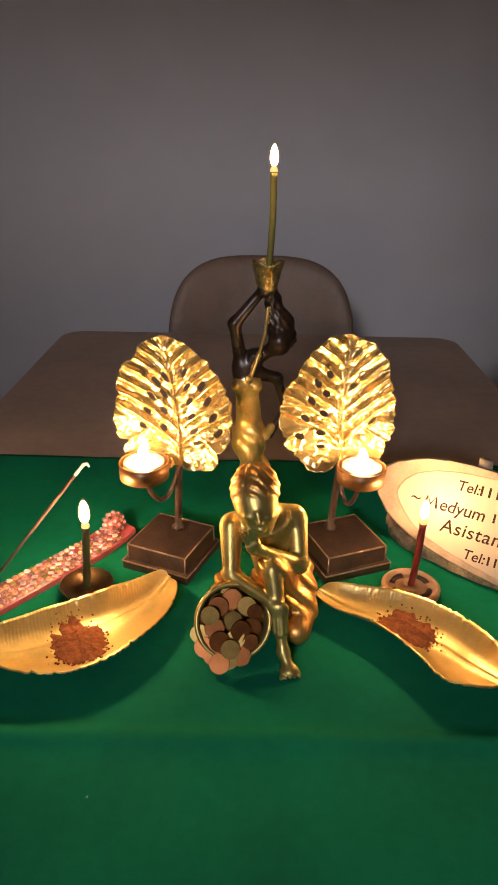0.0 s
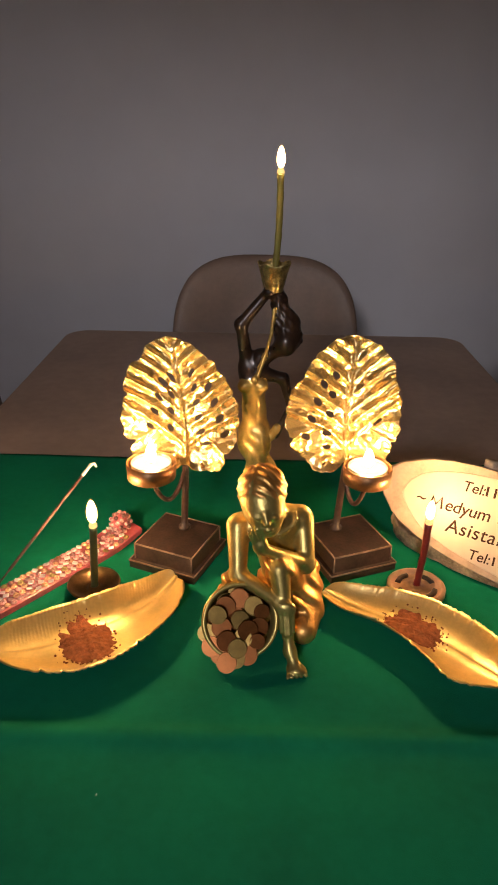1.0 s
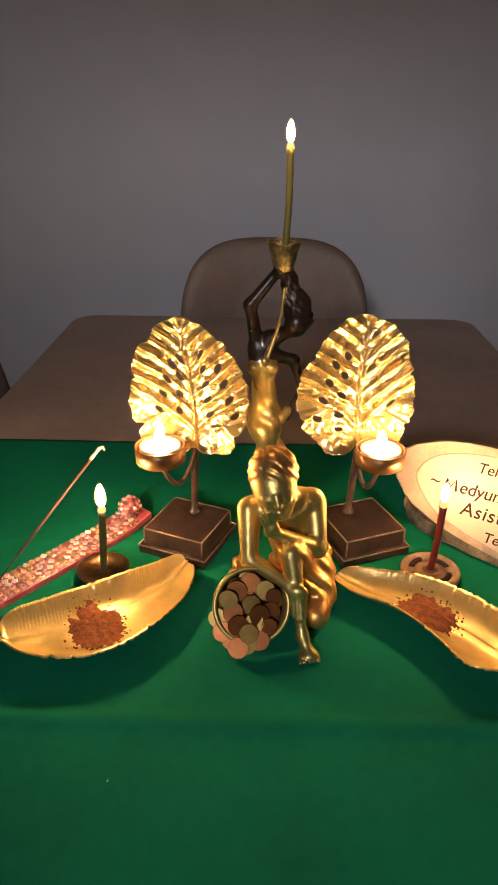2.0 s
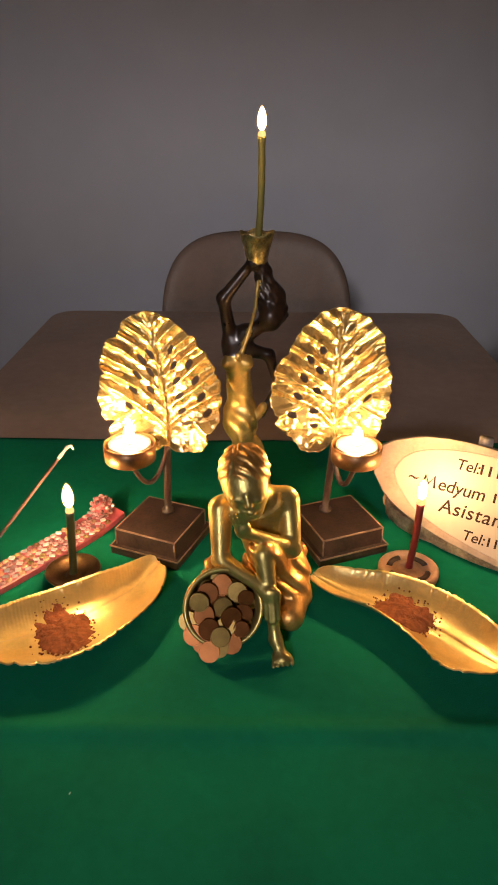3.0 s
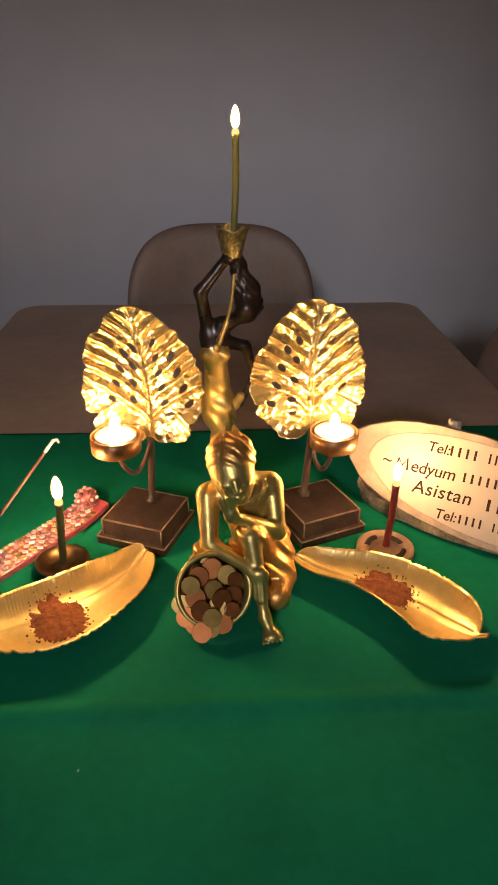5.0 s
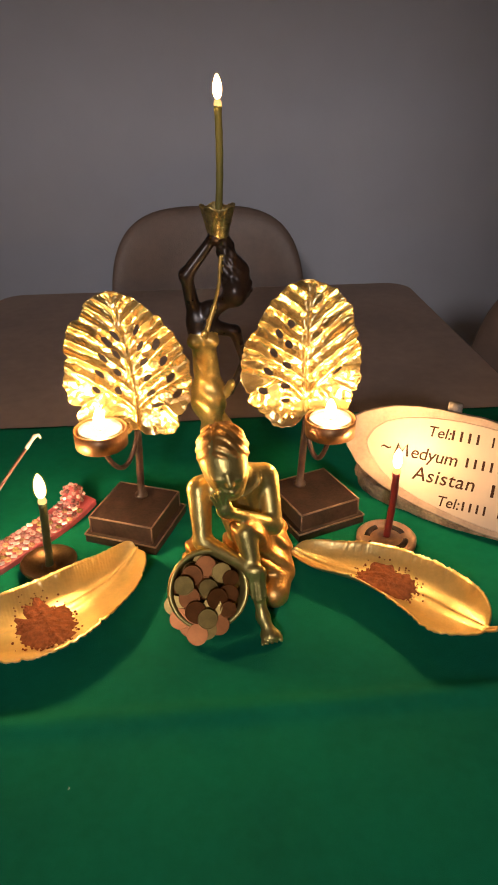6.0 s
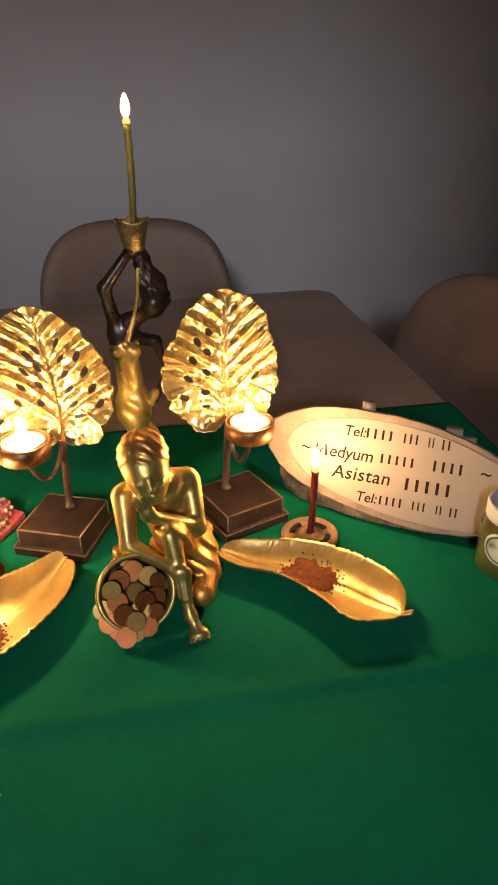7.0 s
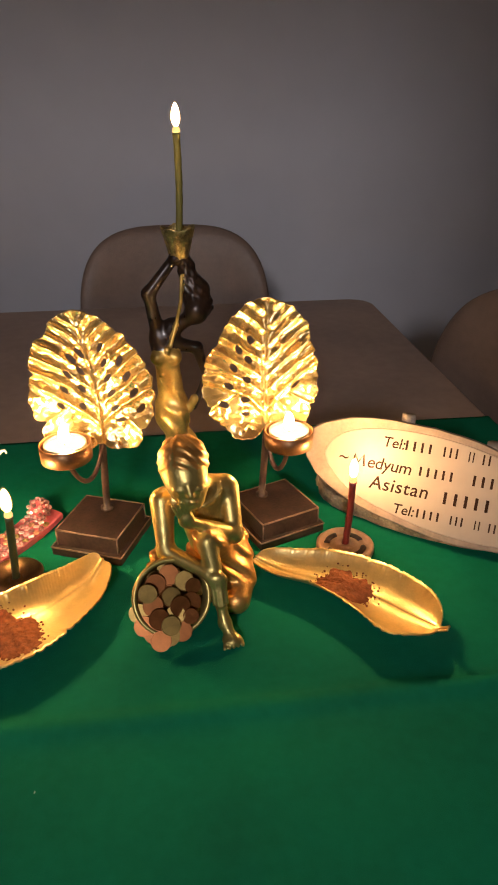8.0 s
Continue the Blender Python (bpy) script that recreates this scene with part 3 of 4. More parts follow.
# ---- seated figurine ----
def seated_figure():
    low, high, step = (-0.078, 0.462, Z - 0.003), (0.044, 0.606, 0.908), 0.00098
    P = lattice(low, high, step)
    d = cone(P, (-0.02, 0.55, 0.838), (-0.008, 0.553, 0.795), 0.0185, 0.0185)
    d = blend(d, cone(P, (-0.043, 0.546, 0.841), (0.003, 0.553, 0.845), 0.0105, 0.0105), 0.012)
    d = blend(d, cone(P, (-0.022, 0.538, 0.864), (-0.018, 0.547, 0.848), 0.0085, 0.0095), 0.006)
    torso = d
    X, Y, H = P[..., 0], P[..., 1], P[..., 2]
    head = ball(P, (-0.0290, 0.531, 0.879), (0.0178, 0.0203, 0.0193))
    face = blend(head, ball(P, (-0.0258, 0.5195, 0.8680), (0.0146, 0.0132, 0.0148)), 0.008)
    face = blend(face, ball(P, (-0.0228, 0.5135, 0.8570), (0.0058, 0.0052, 0.0048)), 0.008)
    face = blend(face, cone(P, (-0.0262, 0.5070, 0.8745), (-0.0245, 0.5045, 0.8680), 0.0014, 0.0022), 0.004)      # nose
    for x in (-0.0318, -0.0190):
        face = blend(face, ball(P, (x, 0.5085, 0.8712), (0.0036, 0.0018, 0.0014)), 0.003)
    for z, w in ((0.8622, 0.0032), (0.8602, 0.0026)):
        face = blend(face, ball(P, (-0.0233, 0.5062 + (0.8622 - z) * 0.3, z), (w, 0.0019, 0.0010)), 0.0015)
    rise = (Y - 0.531) * 0.5 + (H - 0.879) * 0.866
    away = X + 0.0365 - 0.12 * (rise - 0.005)            # from the parting
    hair = ball(P, (-0.0286, 0.5335, 0.8812), (0.0192, 0.0222, 0.0200))
    hair = hair - 0.00055 * np.sin((rise + 0.6 * np.abs(away)) * 900 + 0.8 * np.sin(X * 300)) * np.clip(np.abs(away) / 0.004, 0, 1) - 0.0002 * np.sin((rise + 0.9 * np.abs(away)) * 2100)
    hair = hair + 0.0016 * np.exp(-(away / 0.0011) ** 2)
    hair = np.maximum(hair, (-0.0142 - 0.04 * np.abs(away) - rise))
    hair = blend(hair, ball(P, (-0.026, 0.556, 0.880), (0.011, 0.010, 0.011)), 0.004)
    head = blend(face, hair, 0.0008)
    d = blend(d, head, 0.003)
    arm = blend(cone(P, (-0.047, 0.543, 0.842), (-0.046, 0.524, 0.808), 0.0096, 0.0068), cone(P, (-0.046, 0.524, 0.808), (-0.016, 0.502, 0.801), 0.0068, 0.005), 0.004)
    arm = blend(arm, ball(P, (-0.0085, 0.4965, 0.797), (0.0082, 0.0045, 0.0068)), 0.004)
    for k in range(4):
        arm = blend(arm, cone(P, (-0.0125 + 0.0031 * k, 0.4938 + 0.0006 * (k - 1.5) ** 2, 0.7955), (-0.0112 + 0.0031 * k, 0.4872 + 0.0009 * (k - 1.5) ** 2, 0.7785 + 0.0012 * abs(k - 1.3)), 0.0020, 0.0014), 0.0016)
    d = blend(d, arm, 0.003)
    flesh = np.minimum(np.minimum(torso, face), arm)
    arm = blend(cone(P, (0.005, 0.552, 0.843), (0.0085, 0.534, 0.812), 0.0098, 0.0072), cone(P, (0.0085, 0.534, 0.812), (-0.024, 0.515, 0.838), 0.0068, 0.0047), 0.004)
    arm = blend(arm, ball(P, (-0.029, 0.512, 0.844), (0.0062, 0.0045, 0.008)), 0.003)
    for k in range(4):
        arm = np.minimum(arm, cone(P, (-0.0335 + 0.0026 * k, 0.5105, 0.846), (-0.0385 + 0.0031 * k, 0.5080, 0.8585 + 0.0012 * k), 0.0016, 0.0012))
    d = blend(d, arm, 0.002)
    folds = 0.0011 * np.sin((X * 0.8 + H * 0.55 + Y * 0.3) * 520 + 1.2 * np.sin(H * 160))
    skirt = ball(P, (-0.006, 0.548, 0.772), (0.029, 0.034, 0.027))
    skirt = blend(skirt, cone(P, (0.010, 0.556, 0.79), (0.012, 0.532, 0.766), 0.0125, 0.012), 0.01)
    skirt = blend(skirt, cone(P, (-0.048, 0.54, 0.79), (-0.052, 0.538, 0.764), 0.012, 0.015), 0.01)
    skirt = blend(skirt, cone(P, (-0.004, 0.545, 0.79), (-0.013, 0.519, 0.818), 0.016, 0.0128), 0.008) + folds
    d = blend(d, skirt, 0.003)
    leg = blend(cone(P, (-0.014, 0.513, 0.8215), (-0.0042, 0.4865, 0.765), 0.0082, 0.0038), cone(P, (-0.0040, 0.486, 0.763), (0.0010, 0.4775, 0.7550), 0.0046, 0.0040), 0.006)
    leg = blend(leg, ball(P, (0.0008, 0.4770, 0.7540), (0.0080, 0.0058, 0.0036)), 0.004)
    for k in range(5):
        leg = np.minimum(leg, cone(P, (-0.0048 + 0.0031 * k, 0.4745 + 0.0005 * k, 0.7535), (-0.0058 + 0.0035 * k, 0.4700 + 0.0007 * k, 0.7525), 0.0017, 0.0015))
    d = blend(d, leg, 0.002)
    d = blend(d, cone(P, (0.012, 0.532, 0.768), (0.0075, 0.513, 0.7625), 0.0125, 0.0115), 0.004)
    line = []
    for x, z in ((-0.0015, 0.8535), (-0.0008, 0.850), (-0.003, 0.846), (-0.008, 0.843), (-0.014, 0.841), (-0.021, 0.841), (-0.027, 0.8425)):
        column = torso[int((x - low[0]) / step), :, int((z - low[2]) / step)]
        if column.min() < 0:
            line.append((x, low[1] + step * int(np.argmax(column < 0)), z))
    for a, b in zip(line, line[1:]):
        d = blend(d, cone(P, a, b, 0.0012, 0.0012), 0.0015)
    d = np.maximum(d, Z - H)
    # skirt and hair get the gold with candlelight painted in
    cloth_like = np.minimum(skirt, hair) - np.minimum(np.minimum(flesh, leg), arm)

    def choose(mid):
        i = np.clip(np.round((mid - np.array(low)) / step).astype(int), 0, np.array(d.shape) - 1)
        return (cloth_like[tuple(i.T)] < 0).astype(int)

    return skin(d, low, step, "seated_figurine", [GOLD, CANDLELIT_GOLD], choose)


tagged(seated_figure(), "gold-painted seated figurine with a lowered head, resting beside a coin pot", "figurine")


# ---- standing figurine that carries a candle cup ----
def standing_figure():
    low, high, step = (-0.075, 0.688, Z - 0.003), (0.035, 0.765, 1.026), 0.00125
    P = lattice(low, high, step)
    X, Y, H = P[..., 0], P[..., 1], P[..., 2]
    y = 0.725
    gold = cone(P, (-0.022, y, 0.752), (-0.028, y, 0.797), 0.0200, 0.0170)
    gold = blend(gold, ball(P, (-0.0355, y, 0.832), (0.0178, 0.0165, 0.022)), 0.010)
    gold = blend(gold, cone(P, (-0.030, y - 0.0125, 0.838), (-0.036, y - 0.0135, 0.796), 0.0082, 0.0075), 0.007)      # forward thigh
    gold = gold + 0.0008 * np.sin((X * 1.3 + H * 0.55 + Y) * 300 + 1.5 * np.sin(H * 90)) * np.clip((0.868 - H) / 0.02, 0, 1)
    gold = blend(gold, cone(P, (-0.0355, y, 0.845), (-0.0368, y, 0.868), 0.0145, 0.0102), 0.010)
    gold = blend(gold, cone(P, (-0.0368, y, 0.868), (-0.0385, y - 0.001, 0.897), 0.0102, 0.0135), 0.010)
    for k in range(3):
        gold = blend(gold, cone(P, (-0.046 + 0.004 * k, y - 0.0105, 0.876 - 0.006 * k), (-0.026 + 0.002 * k, y - 0.0110, 0.848 - 0.010 * k), 0.0012, 0.0022), 0.003)
    for sx in (-0.0085, 0.0085):
        gold = blend(gold, ball(P, (-0.0385 + sx, y - 0.0095, 0.8965), (0.007, 0.0075, 0.007)), 0.004)
    gold = blend(gold, ball(P, (-0.037, y - 0.0165, 0.9055), (0.0035, 0.003, 0.0045)), 0.002)
    dark = blend(cone(P, (-0.041, y, 0.905), (-0.032, y, 0.924), 0.0120, 0.0088), ball(P, (-0.0455, y - 0.001, 0.914), (0.0080, 0.008, 0.0085)), 0.006)
    dark = blend(dark, cone(P, (-0.0445, y, 0.916), (-0.0512, y - 0.004, 0.958), 0.0072, 0.0056), 0.005)
    dark = blend(dark, cone(P, (-0.0512, y - 0.004, 0.958), (-0.025, y, 0.990), 0.0062, 0.0046), 0.005)
    dark = blend(dark, ball(P, (-0.0245, y - 0.004, 0.990), (0.0062, 0.0055, 0.0052)), 0.003)
    dark = blend(dark, cone(P, (-0.030, y, 0.922), (-0.012, y - 0.003, 0.935), 0.007, 0.007), 0.006)
    dark = blend(dark, ball(P, (-0.007, y - 0.005, 0.941), (0.0115, 0.0125, 0.0135)), 0.005)
    hair = cone(P, (-0.017, y + 0.003, 0.990), (-0.009, y + 0.002, 0.955), 0.0068, 0.0118) + 0.0010 * np.sin((X + H * 0.4) * 800) * np.sin(H * 420)
    hair = blend(hair, ball(P, (-0.0050, y + 0.003, 0.958), (0.0122, 0.0105, 0.012)), 0.006)
    hair = blend(hair, ball(P, (0.0008, y + 0.002, 0.944), (0.0092, 0.010, 0.0095)) + 0.0008 * np.sin(X * 800) * np.sin(H * 700), 0.005)
    dark = blend(dark, hair, 0.005)
    dark = blend(dark, cone(P, (-0.028, y, 0.907), (-0.008, y, 0.902), 0.0075, 0.0055), 0.006)
    dark = blend(dark, cone(P, (-0.008, y, 0.902), (0.001, y - 0.003, 0.872), 0.0055, 0.0042), 0.004)
    dark = blend(dark, cone(P, (0.001, y - 0.003, 0.872), (-0.014, y - 0.007, 0.842), 0.0042, 0.0036), 0.003)
    strap = np.minimum(cone(P, (-0.0195, y - 0.006, 0.974), (-0.0215, y - 0.0085, 0.95), 0.0016, 0.0019), cone(P, (-0.0215, y - 0.0085, 0.95), (-0.027, y - 0.009, 0.929), 0.0019, 0.0017))
    strap = np.minimum(strap, cone(P, (-0.027, y - 0.009, 0.929), (-0.034, y - 0.013, 0.908), 0.0018, 0.0022))
    cuff = np.minimum(cone(P, (-0.019, y - 0.008, 0.840), (-0.013, y - 0.008, 0.851), 0.0042, 0.0045), cone(P, (0.002, y - 0.004, 0.868), (0.001, y - 0.003, 0.878), 0.0048, 0.0048))
    a = np.arctan2(Y - y, X + 0.0205)
    R = np.hypot(X + 0.0205, Y - y)
    wall = 0.0084 + (H - 0.991) * 0.25 + 0.0011 * np.abs(np.sin(a * 2.5 + 0.6)) + 0.05 * np.clip(H - 1.008, 0, 1)
    cup = np.maximum(R - wall, np.maximum(0.990 - H, H - 1.0150 - 0.0030 * np.abs(np.sin(a * 2.5 + 0.6))))
    cup = np.maximum(cup, -np.maximum(R - wall + 0.0016, 1.0 - H))
    gilt = np.minimum(np.minimum(gold, strap), np.minimum(cuff, cup))
    d = blend(np.minimum(gold, strap), dark, 0.002)
    d = np.minimum(np.minimum(d, cuff), cup)
    d = np.maximum(d, Z - H)
    both = dark - gilt
    cup_first = cup - np.minimum(dark, np.minimum(gold, strap))

    def choose(mid):
        i = np.clip(np.round((mid - np.array(low)) / step).astype(int), 0, np.array(both.shape) - 1)
        return np.where(cup_first[tuple(i.T)] < 0, 2, (both[tuple(i.T)] < 0).astype(int))

    return skin(d, low, step, "standing_figurine", [GOLD_DARK, BRONZE, CUP_GOLD], choose)


tagged(standing_figure(), "gold-dressed dark bronze figurine holding up a golden candle cup", "figurine")
taper_candle((-0.0205, 0.725, 1.0005), 0.094, 0.0031, WAX_GREEN, "thin olive-green lit taper candle in the figurine's cup", tilt=(0.003, 0.0), bow=0.0015)


# ---- pot of coins ----
def coin_pot():
    c = thing("coin_pot", (-0.0440, 0.504, Z), "golden pot lying on its side, spilling copper and brass coins", "pot")
    lean = pose(0, 0, 0.0285, 58, 0, 8)          # mouth turned up towards the viewer
    prof = [(0, -0.034), (0.016, -0.033), (0.024, -0.025), (0.0275, -0.012), (0.0270, 0.0), (0.0288, 0.0035), (0.0305, 0.006), (0.0300, 0.0085), (0.0280, 0.0092), (0.0262, 0.0065), (0.0248, -0.002), (0.024, -0.014), (0, -0.018)]
    pot = part("pot", lathe(prof, 44), GOLD, c, "gold-painted pot with a rolled rim")
    pot.matrix_local = lean
    shapes = []
    for r, m in ((0.0079, COPPER), (0.0074, BRASS), (0.0062, COPPER)):
        me = mesh_object("coin", lathe([(0, -0.0007), (r * 0.96, -0.0008), (r, -0.0004), (r, 0.0005), (r * 0.985, 0.0009), (r * 0.94, 0.0009), (r * 0.925, 0.00074), (0, 0.00078)], 26), m, smooth=False)
        shapes.append(me.data)
        bpy.data.objects.remove(me)
    rng = random.Random(4)

    def put(kind, m):
        o = new("coin", shapes[kind])
        o.parent = c
        o.matrix_local = m

    ring = [(0.0, 0.0, 1, 0.004), (0.011, 0.011, 1, 0.006), (-0.011, 0.012, 0, 0.006), (0.014, -0.006, 0, 0.0055), (-0.015, -0.004, 0, 0.007), (0.0, 0.017, 0, 0.0045), (0.001, -0.013, 1, 0.0085), (-0.012, -0.014, 0, 0.0105), (0.012, -0.016, 2, 0.0095), (0.017, 0.006, 2, 0.007), (-0.018, 0.006, 1, 0.0095), (0.005, -0.007, 0, 0.0098), (-0.004, -0.02, 1, 0.0125), (-0.002, 0.0, 0, 0.001)]
    for k in range(22):                  # the fill below and between
        a, r = k * 2.4, 0.021 * math.sqrt((k + 0.5) / 22)
        put(rng.choice((0, 1, 2, 0)), lean @ pose(r * math.cos(a), r * math.sin(a), rng.uniform(-0.003, 0.0022), rng.uniform(-12, 12), rng.uniform(-12, 12), rng.uniform(0, 360)))
    for x, y, kind, h in ring:
        put(kind, lean @ pose(x, y, h + 0.001, rng.uniform(-14, 14), rng.uniform(-14, 14), rng.uniform(0, 360)))
    for x, y, h, kind, tilt in ((-0.014, -0.021, 0.0115, 0, 58), (-0.002, -0.0235, 0.0095, 1, 56), (-0.009, -0.026, 0.0078, 0, 52), (0.007, -0.021, 0.0115, 0, 58), (-0.021, -0.018, 0.0165, 0, 58), (-0.025, -0.012, 0.0245, 1, 58)):
        put(kind, pose(x, y, h, tilt, rng.uniform(-9, 9), 0) @ pose(0, 0, 0, 0, 0, rng.uniform(0, 360)))
    return c


coin_pot()


# ---- leaf dishes with powder ----
def dish_mesh(length, half_near, half_far, bow, rise, seed, back, belly):
    """A long leaf-shaped bowl along x, its tail to -x; bow bends its middle towards y."""
    bm = bmesh.new()
    nu, nv = 230, 30
    rows = []
    for i in range(nu + 1):
        u = i / nu
        x = (u - 0.5) * length
        tail = max(0.0, 1 - u / 0.07)
        w = max(0.0, math.sin(math.pi * min(1, max(0, (u - 0.045) / 0.955)) ** 0.68)) ** (0.52 - 0.16 * max(0, u - 0.4) / 0.6)
        cy = bow * 4 * u * (1 - u)
        row = []
        for j in range(nv + 1):
            v = 2 * j / nv - 1
            half = half_far if v > 0 else half_near
            if v * back < 0:
                half *= 1 + belly * (0.28 * math.exp(-((u - 0.2) / 0.13) ** 2) - 0.2 * math.exp(-((u - 0.62) / 0.2) ** 2))
            bite = max(0.0, noise.noise((u * 26, 2.0 if v > 0 else 5.0, seed)) - 0.22)
            tooth = 1 + (0.022 * abs(math.sin(u * 95 + 4 * noise.noise((u * 7, v, seed)))) + 0.03 * noise.noise((u * 45, v, seed)) - 0.16 * bite) * abs(v) ** 7
            h = max(0.0030, half * w * tooth)
            z = rise * abs(v) ** 2.2 * min(1, w * 1.2) + 0.002
            barb = math.cos(2 * math.pi * (u * 62 - abs(v) * 3.4 + 0.6 * noise.noise((u * 9, v * 2, seed))))
            z += 0.00026 * barb * min(1, max(0, (abs(v) - 0.3) / 0.35)) * (1.2 if v * back > 0 else 0.4) * (0.7 + 0.6 * noise.noise((u * 22, 1.0, seed))) * w
            z += 0.0021 * math.exp(-(v * half / 0.0026) ** 2)
            z += 0.010 * max(0, (u - 0.78) / 0.22) ** 2 + 0.006 * tail ** 1.5 + 0.009 * max(0, (0.25 - u) / 0.25) ** 1.5
            z += 0.0007 * noise.noise((x * 60, v * 2, seed)) * abs(v)
            row.append(bm.verts.new((x, cy + v * h, z)))
        rows.append(row)
    for p, q in zip(rows, rows[1:]):
        for j in range(nv):
            bm.faces.new((p[j], q[j], q[j + 1], p[j + 1]))
    return bm


def leaf_dish(place, turn, length, near, far, bow, rise, seed, back, belly, label):
    o = mesh_object("leaf_dish", dish_mesh(length, near, far, bow, rise, seed, back, belly), DISH_GOLD)
    o.matrix_world = pose(*place, 0, 0, turn)
    sol = o.modifiers.new("thickness", "SOLIDIFY")
    sol.thickness, sol.offset = 0.0013, 1
    return tagged(o, label, "dish", "golden leaf dishes")


first_dish = leaf_dish((-0.172, 0.528, Z + 0.0006), 36.5, 0.172, 0.050, 0.030, -0.017, 0.016, 1.0, 1, 0.0, "golden leaf-shaped metal dish holding a heap of red-brown powder")
second_dish = leaf_dish((0.0955, 0.509, Z + 0.0006), 140, 0.172, 0.031, 0.036, -0.0165, 0.016, 2.0, -1, 1.0, "golden leaf-shaped metal dish with a curled stalk and red-brown powder")


def powder_heap(dish, place, rx, ry, h, turn, seed):
    """Loose powder poured on the dish: it lies on the metal and thins out to crumbs at its edge."""
    bpy.context.view_layer.update()
    solid = dish.evaluated_get(bpy.context.evaluated_depsgraph_get())
    at, back = pose(*place, 0, 0, turn), dish.matrix_world.inverted()

    def bed(x, y):
        p = back @ (at @ Vector((x, y, 0.1)))
        hit, spot, _, _ = solid.ray_cast(p, Vector((0, 0, -1)))
        return (dish.matrix_world @ spot).z - place[2] if hit else 0.0

    bm = bmesh.new()
    n, m = 72, 24
    rings = []
    top = bm.verts.new((0, 0, bed(0, 0) + h))
    for j in range(1, m + 1):
        ring, f = [], j / m
        for i in range(n):
            a = 2 * math.pi * i / n
            r = f * (1 + 0.34 * noise.noise((math.cos(a) * 1.9, math.sin(a) * 1.9, seed)) + 0.2 * noise.noise((math.cos(a) * 6, math.sin(a) * 6, seed)) + 0.1 * noise.noise((math.cos(a) * 15, math.sin(a) * 15, seed)))
            x, y = r * rx * math.cos(a), r * ry * math.sin(a)
            t = h * max(0, 1 - f ** 1.5) + (0.0016 * noise.noise((x * 130, y * 130, seed)) + 0.0009 * noise.noise((x * 420, y * 420, seed))) * (1 - f ** 5)
            ring.append(bm.verts.new((x, y, bed(x, y) + (max(0.0004, t) if j < m else -0.0004))))
        rings.append(ring)
    for i in range(n):
        bm.faces.new((top, rings[0][i], rings[0][(i + 1) % n]))
        for p, q in zip(rings, rings[1:]):
            bm.faces.new((p[i], q[i], q[(i + 1) % n], p[(i + 1) % n]))
    rng = random.Random(int(seed))
    for k in range(120):
        a, r = rng.uniform(0, 6.283), rng.gauss(1.0, 0.13)
        s = rng.uniform(0.0004, 0.0011)
        x, y = r * rx * math.cos(a), r * ry * math.sin(a)
        bmesh.ops.create_icosphere(bm, subdivisions=1, radius=s, matrix=Matrix.Translation((x, y, bed(x, y) + s * 0.6)))
    o = mesh_object("spice_mound", bm, POWDER)
    o.matrix_world = at
    return tagged(o, "crumbly heap of red-brown powder in a golden leaf dish", "powder", "powder heaps")


powder_heap(first_dish, (-0.166, 0.499, Z), 0.021, 0.029, 0.0075, 30, 3.0)
powder_heap(second_dish, (0.0990, 0.5235, Z), 0.026, 0.0185, 0.0065, -35, 8.0)


# ---- small candle bowls ----
bowl = tagged(mesh_object("candle_bowl", lathe([(0, 0), (0.014, 0), (0.017, 0.002), (0.022, 0.008), (0.0235, 0.011), (0.0225, 0.0115), (0.019, 0.0075), (0.012, 0.0045), (0.0058, 0.004), (0.005, 0.008), (0.0038, 0.008), (0.0036, 0.003), (0, 0.003)], 44), BOWL_BROWN), "small round dark brass candle bowl on the green cloth", "candle holder")
bowl.location = (-0.176, 0.570, Z)
taper_candle((-0.176, 0.570, Z + 0.0033), 0.066, 0.0033, WAX_DARK, "short dark green lit taper candle in a brass bowl", tilt=(0.004, 0.0), burn=1.2)

ring = thing("candle_ring", (0.1145, 0.583, Z), "flat round carved wooden candle holder with cut-out arcs", "candle holder")
part("disc", lathe([(0, 0), (0.0245, 0), (0.0262, 0.002), (0.0262, 0.0065), (0.0245, 0.008), (0.0222, 0.008), (0.0212, 0.0052), (0.012, 0.0052), (0.0105, 0.0075), (0.0042, 0.0085), (0.0036, 0.004), (0, 0.004)], 48), CARVED, ring)
# no slots are cut: dark rods stand in for the shade inside them
for k in range(4):
    arc = []
    for i in range(7):
        a = radians(90 * k + 18 + 9 * i)
        arc.append((0.0167 * math.cos(a), 0.0167 * math.sin(a), 0.0052))
    part("slot_shade_rod", tube(arc, 0.0026, 8), SLOT_SHADE, ring, "dark rod painted as the shade in a carved slot")
taper_candle((0.1145, 0.583, Z + 0.0043), 0.068, 0.0031, WAX_RED, "short dark red lit taper candle in a carved ring", tilt=(0.003, 0.0), bow=0.0008)


# ---- incense board and stick ----
board = thing("incense_holder", (-0.2375, 0.5675, Z), "pink incense board with glittering mirror mosaic and a beaded ball", "incense holder", turn=51.5)
plank = bmesh.new()
n = 40
prev = None
